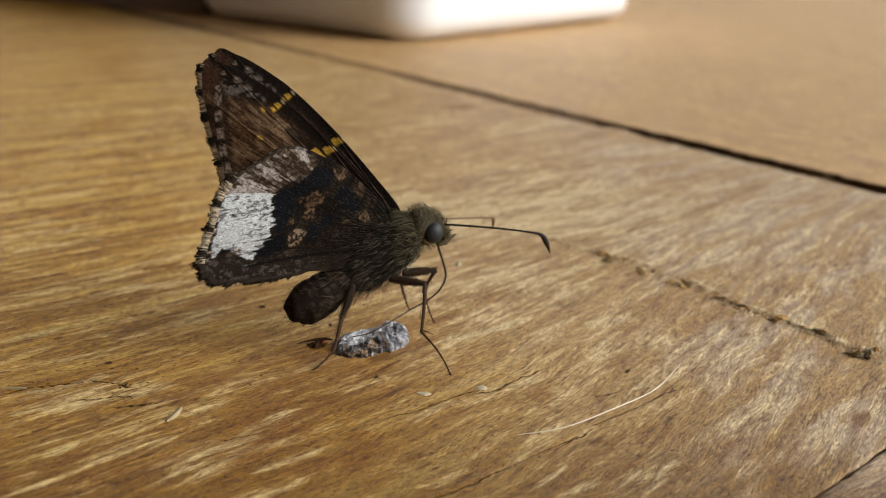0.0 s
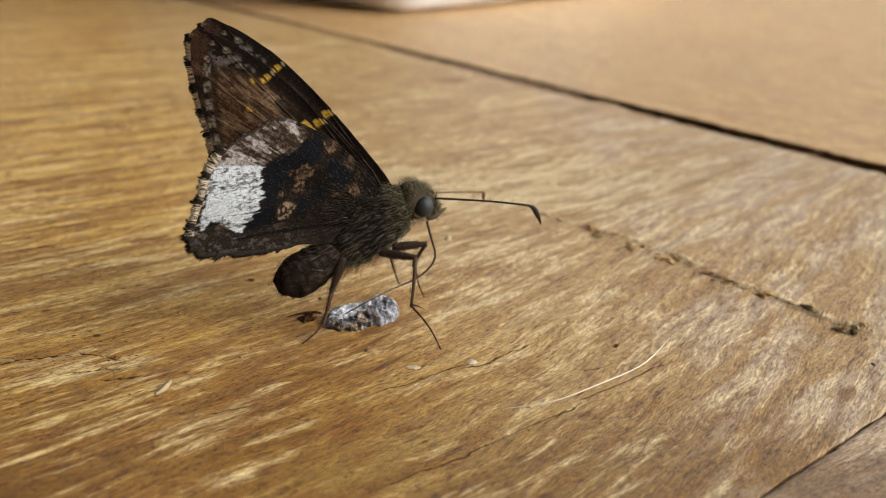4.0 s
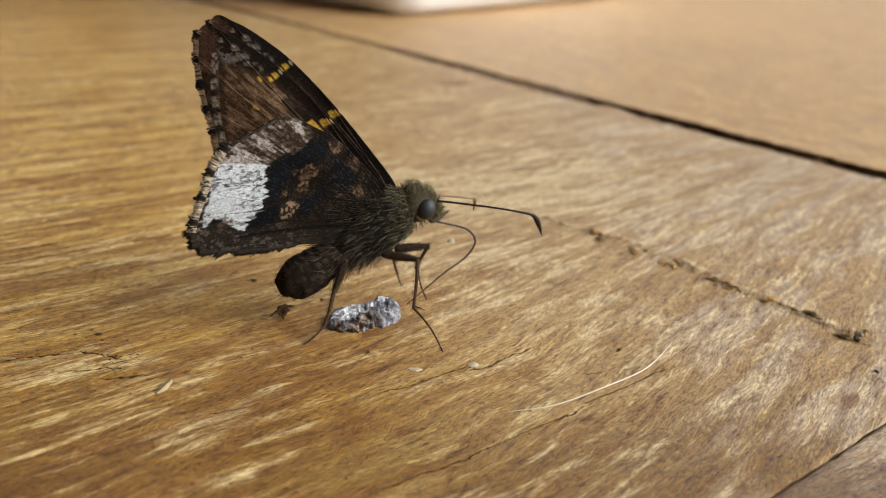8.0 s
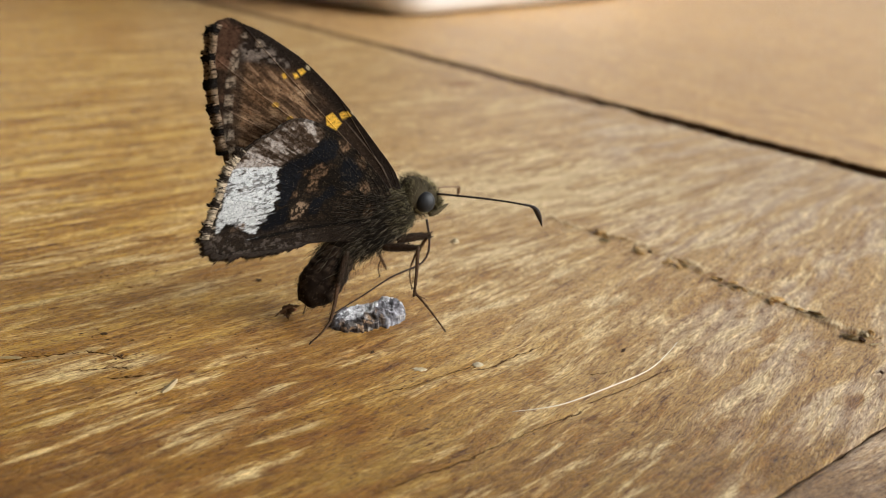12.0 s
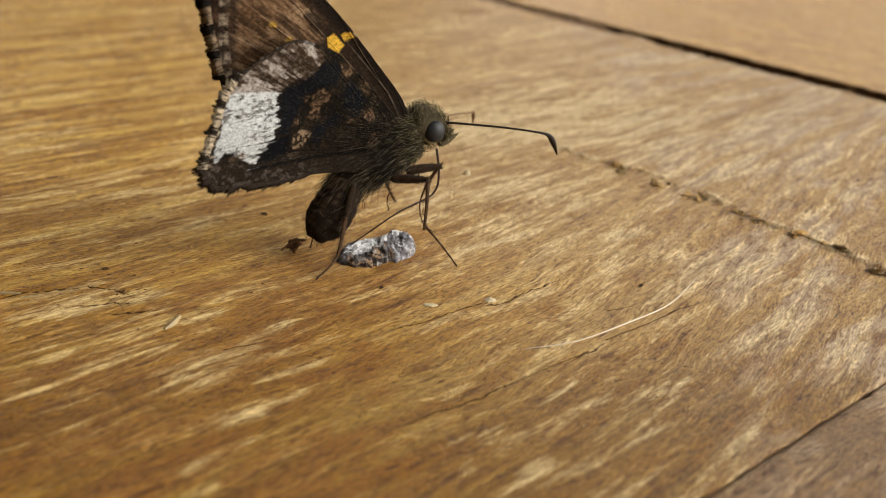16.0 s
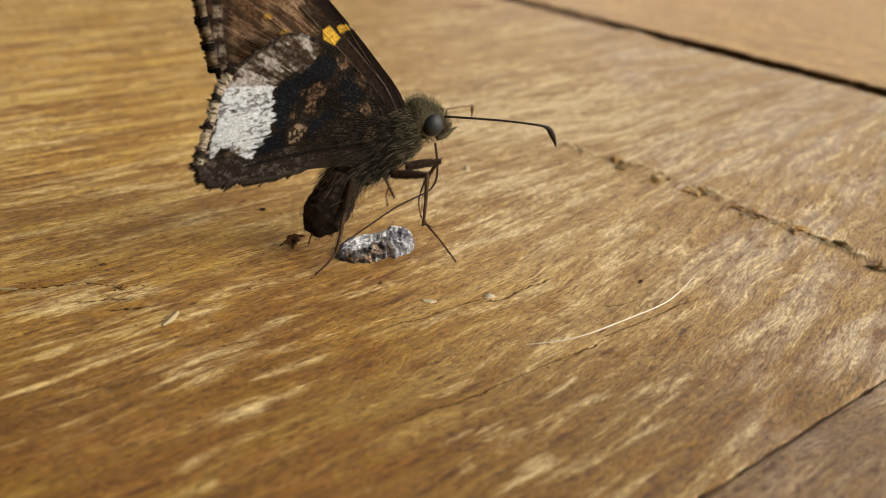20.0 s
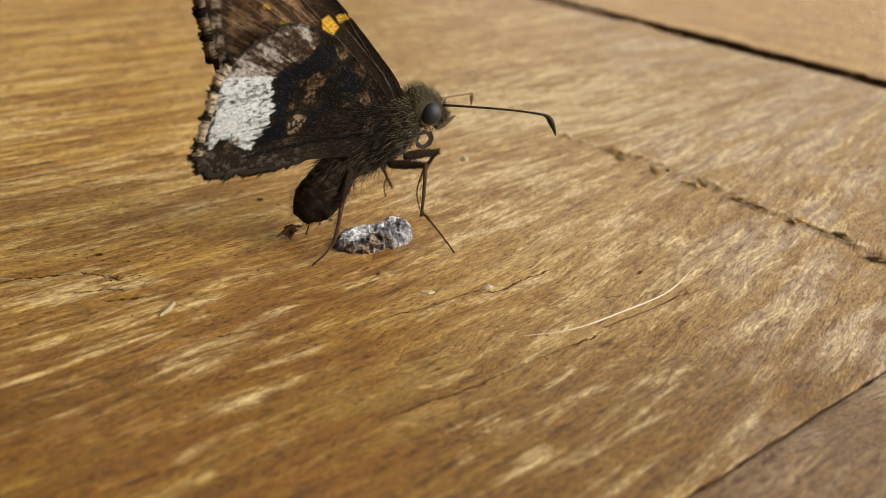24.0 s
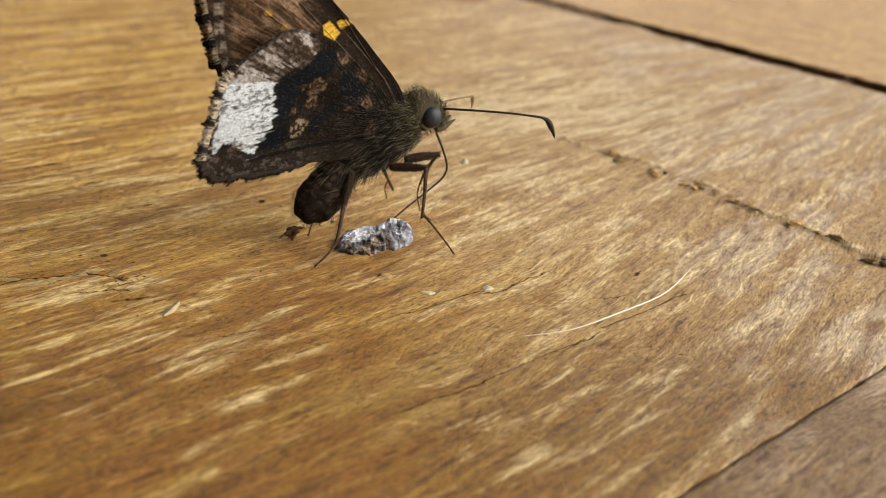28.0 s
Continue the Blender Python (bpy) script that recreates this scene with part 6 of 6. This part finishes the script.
LOOSE = tongue_angles(((4.5, 8.2), (5.8, 6.6), (6.9, 5.1), (7.0, 4.2), (6.3, 3.5), (4.8, 3.2), (2.5, 2.6), (0.3, 1.5), (-1.2, 0.9)))
TIGHT = tongue_angles(((3.9, 8.3), (4.3, 6.4), (4.2, 5.0), (3.3, 4.0), (0.7, 3.3), (-2.0, 1.9), (-4.2, 0.9)))
LATE = tongue_angles(((3.1, 9.2), (3.4, 7.2), (3.3, 5.6), (2.5, 4.7), (-0.4, 3.6), (-3.4, 1.9), (-5.0, 1.0)))
ARC = tongue_angles(((3.7, 9.4), (4.8, 8.1), (5.8, 6.9), (6.0, 5.8), (5.0, 5.0), (3.1, 4.3), (0.7, 2.9), (-0.9, 1.4), (-1.7, 0.7)))
LAST = tongue_angles(((3.4, 9.5), (4.1, 7.9), (4.6, 6.2), (4.2, 5.2), (2.8, 4.1), (0.9, 2.8), (-0.7, 1.6), (-2.0, 0.7)))
COIL = coil_angles(-70, 0.85, -0.016)
CURL = coil_angles(15, 1.7, -0.055)
RING = coil_angles(60, 0.86, -0.008)
ARCH = tongue_angles(((3.4, 10.6), (5.0, 12.2), (6.6, 12.9), (8.2, 11.7), (8.2, 9.5), (6.6, 7.8), (5.2, 7.2)))
TONGUE = ((0, SIP), (1.2, SIP), (1.6, WIDE), (2.4, WIDE), (3.0, DOWN), (3.5, DOWN), (5.5, DOWN), (6.2, DOWN), (6.6, LONG), (7.27, LONG), (7.4, FLICK), (7.5, LONG), (7.6, SWING), (7.8, SWING),
          (8.0, REACH), (8.2, SWING), (8.5, DOWN), (9.1, TIGHT), (9.4, LOOSE), (9.7, LOOSE), (10.0, TIGHT), (11.5, TIGHT), (12.5, LATE), (21.5, LATE), (22.4, LATE), (23.2, COIL), (25.15, COIL),
          (25.35, RING), (25.52, RING), (25.62, CURL), (25.7, ARCH), (25.82, REACH), (26.0, ARC), (26.6, ARC), (27.2, LAST), (28.0, LAST))
MOUTH = ((0, 4.35, 8.6), (7.3, 4.1, 8.5), (7.6, 4.9, 8.6), (8.2, 4.9, 8.7), (9.5, 4.5, 8.4), (10.5, 4.0, 8.3), (11.5, 3.4, 9.0), (22.4, 3.25, 9.3), (23.2, 3.0, 9.4), (25.15, 3.0, 9.4), (25.35, 4.5, 10.3), (25.52, 4.5, 10.3), (25.7, 3.6, 10.6), (25.85, 4.1, 9.9), (26.2, 3.8, 9.5), (28, 3.5, 9.5))


def turn_about(vector):
    v = Vector(vector)
    return Matrix.Rotation(radians(v.length), 4, v.normalized()) if v.length else Matrix.Identity(4)


def shift(x, y, z):
    return Matrix.Translation((x * MM, y * MM, z * MM))


def motions():
    marks = sorted({r[0] for table_rows in (BODY, DROOP) for r in table_rows})
    for w, kind, far_side in WINGS:
        rows = []
        table_rows, spread, root_at = (FORE_TURN + FORE_LATER, pose(0, 0, 0, 17.1, 0.86, -0.44), (-0.87, -0.9, 11.9)) if kind == "forewing" else (HIND_TURN + HIND_LATER, pose(0, 0, 0, 8.6, 0, 12.9), (-1.59, -1.48, 10.7))
        for t, rx, ry, rz, x, y, z in table_rows:
            if far_side:
                # the far forewing stands a little ahead of the near one until that is drawn forward
                ahead = (1 - float(smooth_step(8.0, 9.3, t))) if kind == "forewing" else 0.0
                x, y, z, ry = x + 0.9 * ahead + (0.5 if kind == "hindwing" else 0.0), y + 0.95, z + 0.4 * ahead, ry + 2.2 * ahead - 1.0
            rows.append((t, shift(root_at[0] + x, root_at[1] + y, root_at[2] + z) @ turn_about((rx, ry, rz)) @ spread))
        walk(w, rows)
    body_rows = [(r[0], shift(r[1], 0, r[2])) for r in BODY]
    walk(thorax, body_rows)
    walk(head, [(t, shift(1.45 * at(BODY, t), 0, 0.16 + at(BODY, t, 2))) for t, _, _ in BODY])
    walk(abdomen, [(t, shift(-4.0 + at(BODY, t), 0, 7.35 + at(BODY, t, 2)) @ pose(0, 0, 0, 0, 3.5 - at(DROOP, t), 0)) for t in marks])
    times = sorted({r[0] for r in FEELER} | {r[0] for r in FAR_FEELER} | {r[0] for r in BODY})
    for k, (a, p) in enumerate(ant):
        rows = []
        for t in times:
            m = shift(p[0] + 1.45 * at(BODY, t), p[1], p[2] + 0.1 + at(BODY, t, 2))
            m = m @ (pose(0, 0, 0, 0, -at(FEELER, t), 0) if k == 0 else pose(0, 0, 0, 0, -at(FAR_FEELER, t, 2), at(FAR_FEELER, t)))
            rows.append((t, m))
        walk(a, rows)
    for ob, k, early, late in LEG_PARTS:
        rows = []
        for t in (0, 9, 10, 10.45, 10.6, 10.75, 10.9, 11.2, 11.6, 12, 20, 28):
            f = float(smooth_step(10.45, 11.0, t)) if k == 2 else float(np.interp(t, [10.3, 11.0, 11.6], [0, 0.55, 1]))
            a = Vector(early[k]).lerp(Vector(late[k]), f)
            b = Vector(early[k + 1]).lerp(Vector(late[k + 1]), float(smooth_step(10.45, 11.0, t)) if k >= 1 else f)
            if k == 2:
                g = float(np.interp(t, [10.3, 11.0, 11.6], [0, 0.55, 1]))
                a = Vector(early[k]).lerp(Vector(late[k]), g)
                b.z += 0.8 * math.sin(math.pi * float(smooth_step(10.45, 11.0, t))) * (1 if (Vector(early[3]) - Vector(late[3])).length > 0.5 else 0)
            turn = (b - a).to_track_quat("X", "Z").to_matrix().to_4x4()
            rows.append((t, shift(*a) @ turn))
        walk(ob, rows)
    # the tongue: links laid end to end from the mouth
    samples = sorted(set(np.round(np.concatenate([np.arange(0, 22.3, 0.25), np.arange(6.2, 10.2, 0.1), np.arange(22.3, 23.3, 1 / 30), np.arange(23.4, 25.1, 0.4), np.arange(25.1, 26.3, 1 / 30), np.arange(25.5, 26.02, 1 / 90), np.arange(26.3, 28.01, 0.2), [28.0]]), 4)))
    rows = [[] for k in range(LINKS)]
    stamps = [t for t, _ in TONGUE]
    for t in samples:
        i = max(0, min(len(stamps) - 2, int(np.searchsorted(stamps, t, side="right")) - 1))
        f = float(smooth_step(stamps[i], stamps[i + 1], t))
        angles = TONGUE[i][1] * (1 - f) + TONGUE[i + 1][1] * f
        x, z = at(MOUTH, t), at(MOUTH, t, 2)
        over = 1.7 * (1 - float(smooth_step(6.25, 6.55, t)))  # at first it lies across the front of the dropping
        joints = []
        for k in range(LINKS + 1):
            d = over * float(smooth_step(2.5, -2.0, x))
            joints.append(Vector((x - 0.33 * d, -d, z + 0.515 * d)))
            if k < LINKS:
                x, z = x + LINK * math.cos(angles[k]), z + LINK * math.sin(angles[k])
        for k in range(LINKS):
            plain_way = Vector((math.cos(angles[k]), 0, math.sin(angles[k])))
            lean = plain_way.rotation_difference(joints[k + 1] - joints[k]).to_matrix().to_4x4()
            rows[k].append((float(t), shift(*joints[k]) @ lean @ pose(0, 0, 0, 0, -math.degrees(angles[k]), 0)))
    for k in range(LINKS):
        walk(PROBOSCIS_PARTS[k], rows[k])
    lying = pose(-11.1 * MM, -3.2 * MM, 0.05 * MM, 0, 0, 12)
    landed = pose(-13.7 * MM, -2.8 * MM, 0.62 * MM, 62, 0, 62)
    walk(husk, [(0, lying), (7.3, lying), (7.37, pose(-12.4 * MM, -2.9 * MM, 2.2 * MM, 5, -25, 40)), (7.47, landed), (28, landed)])


motions()
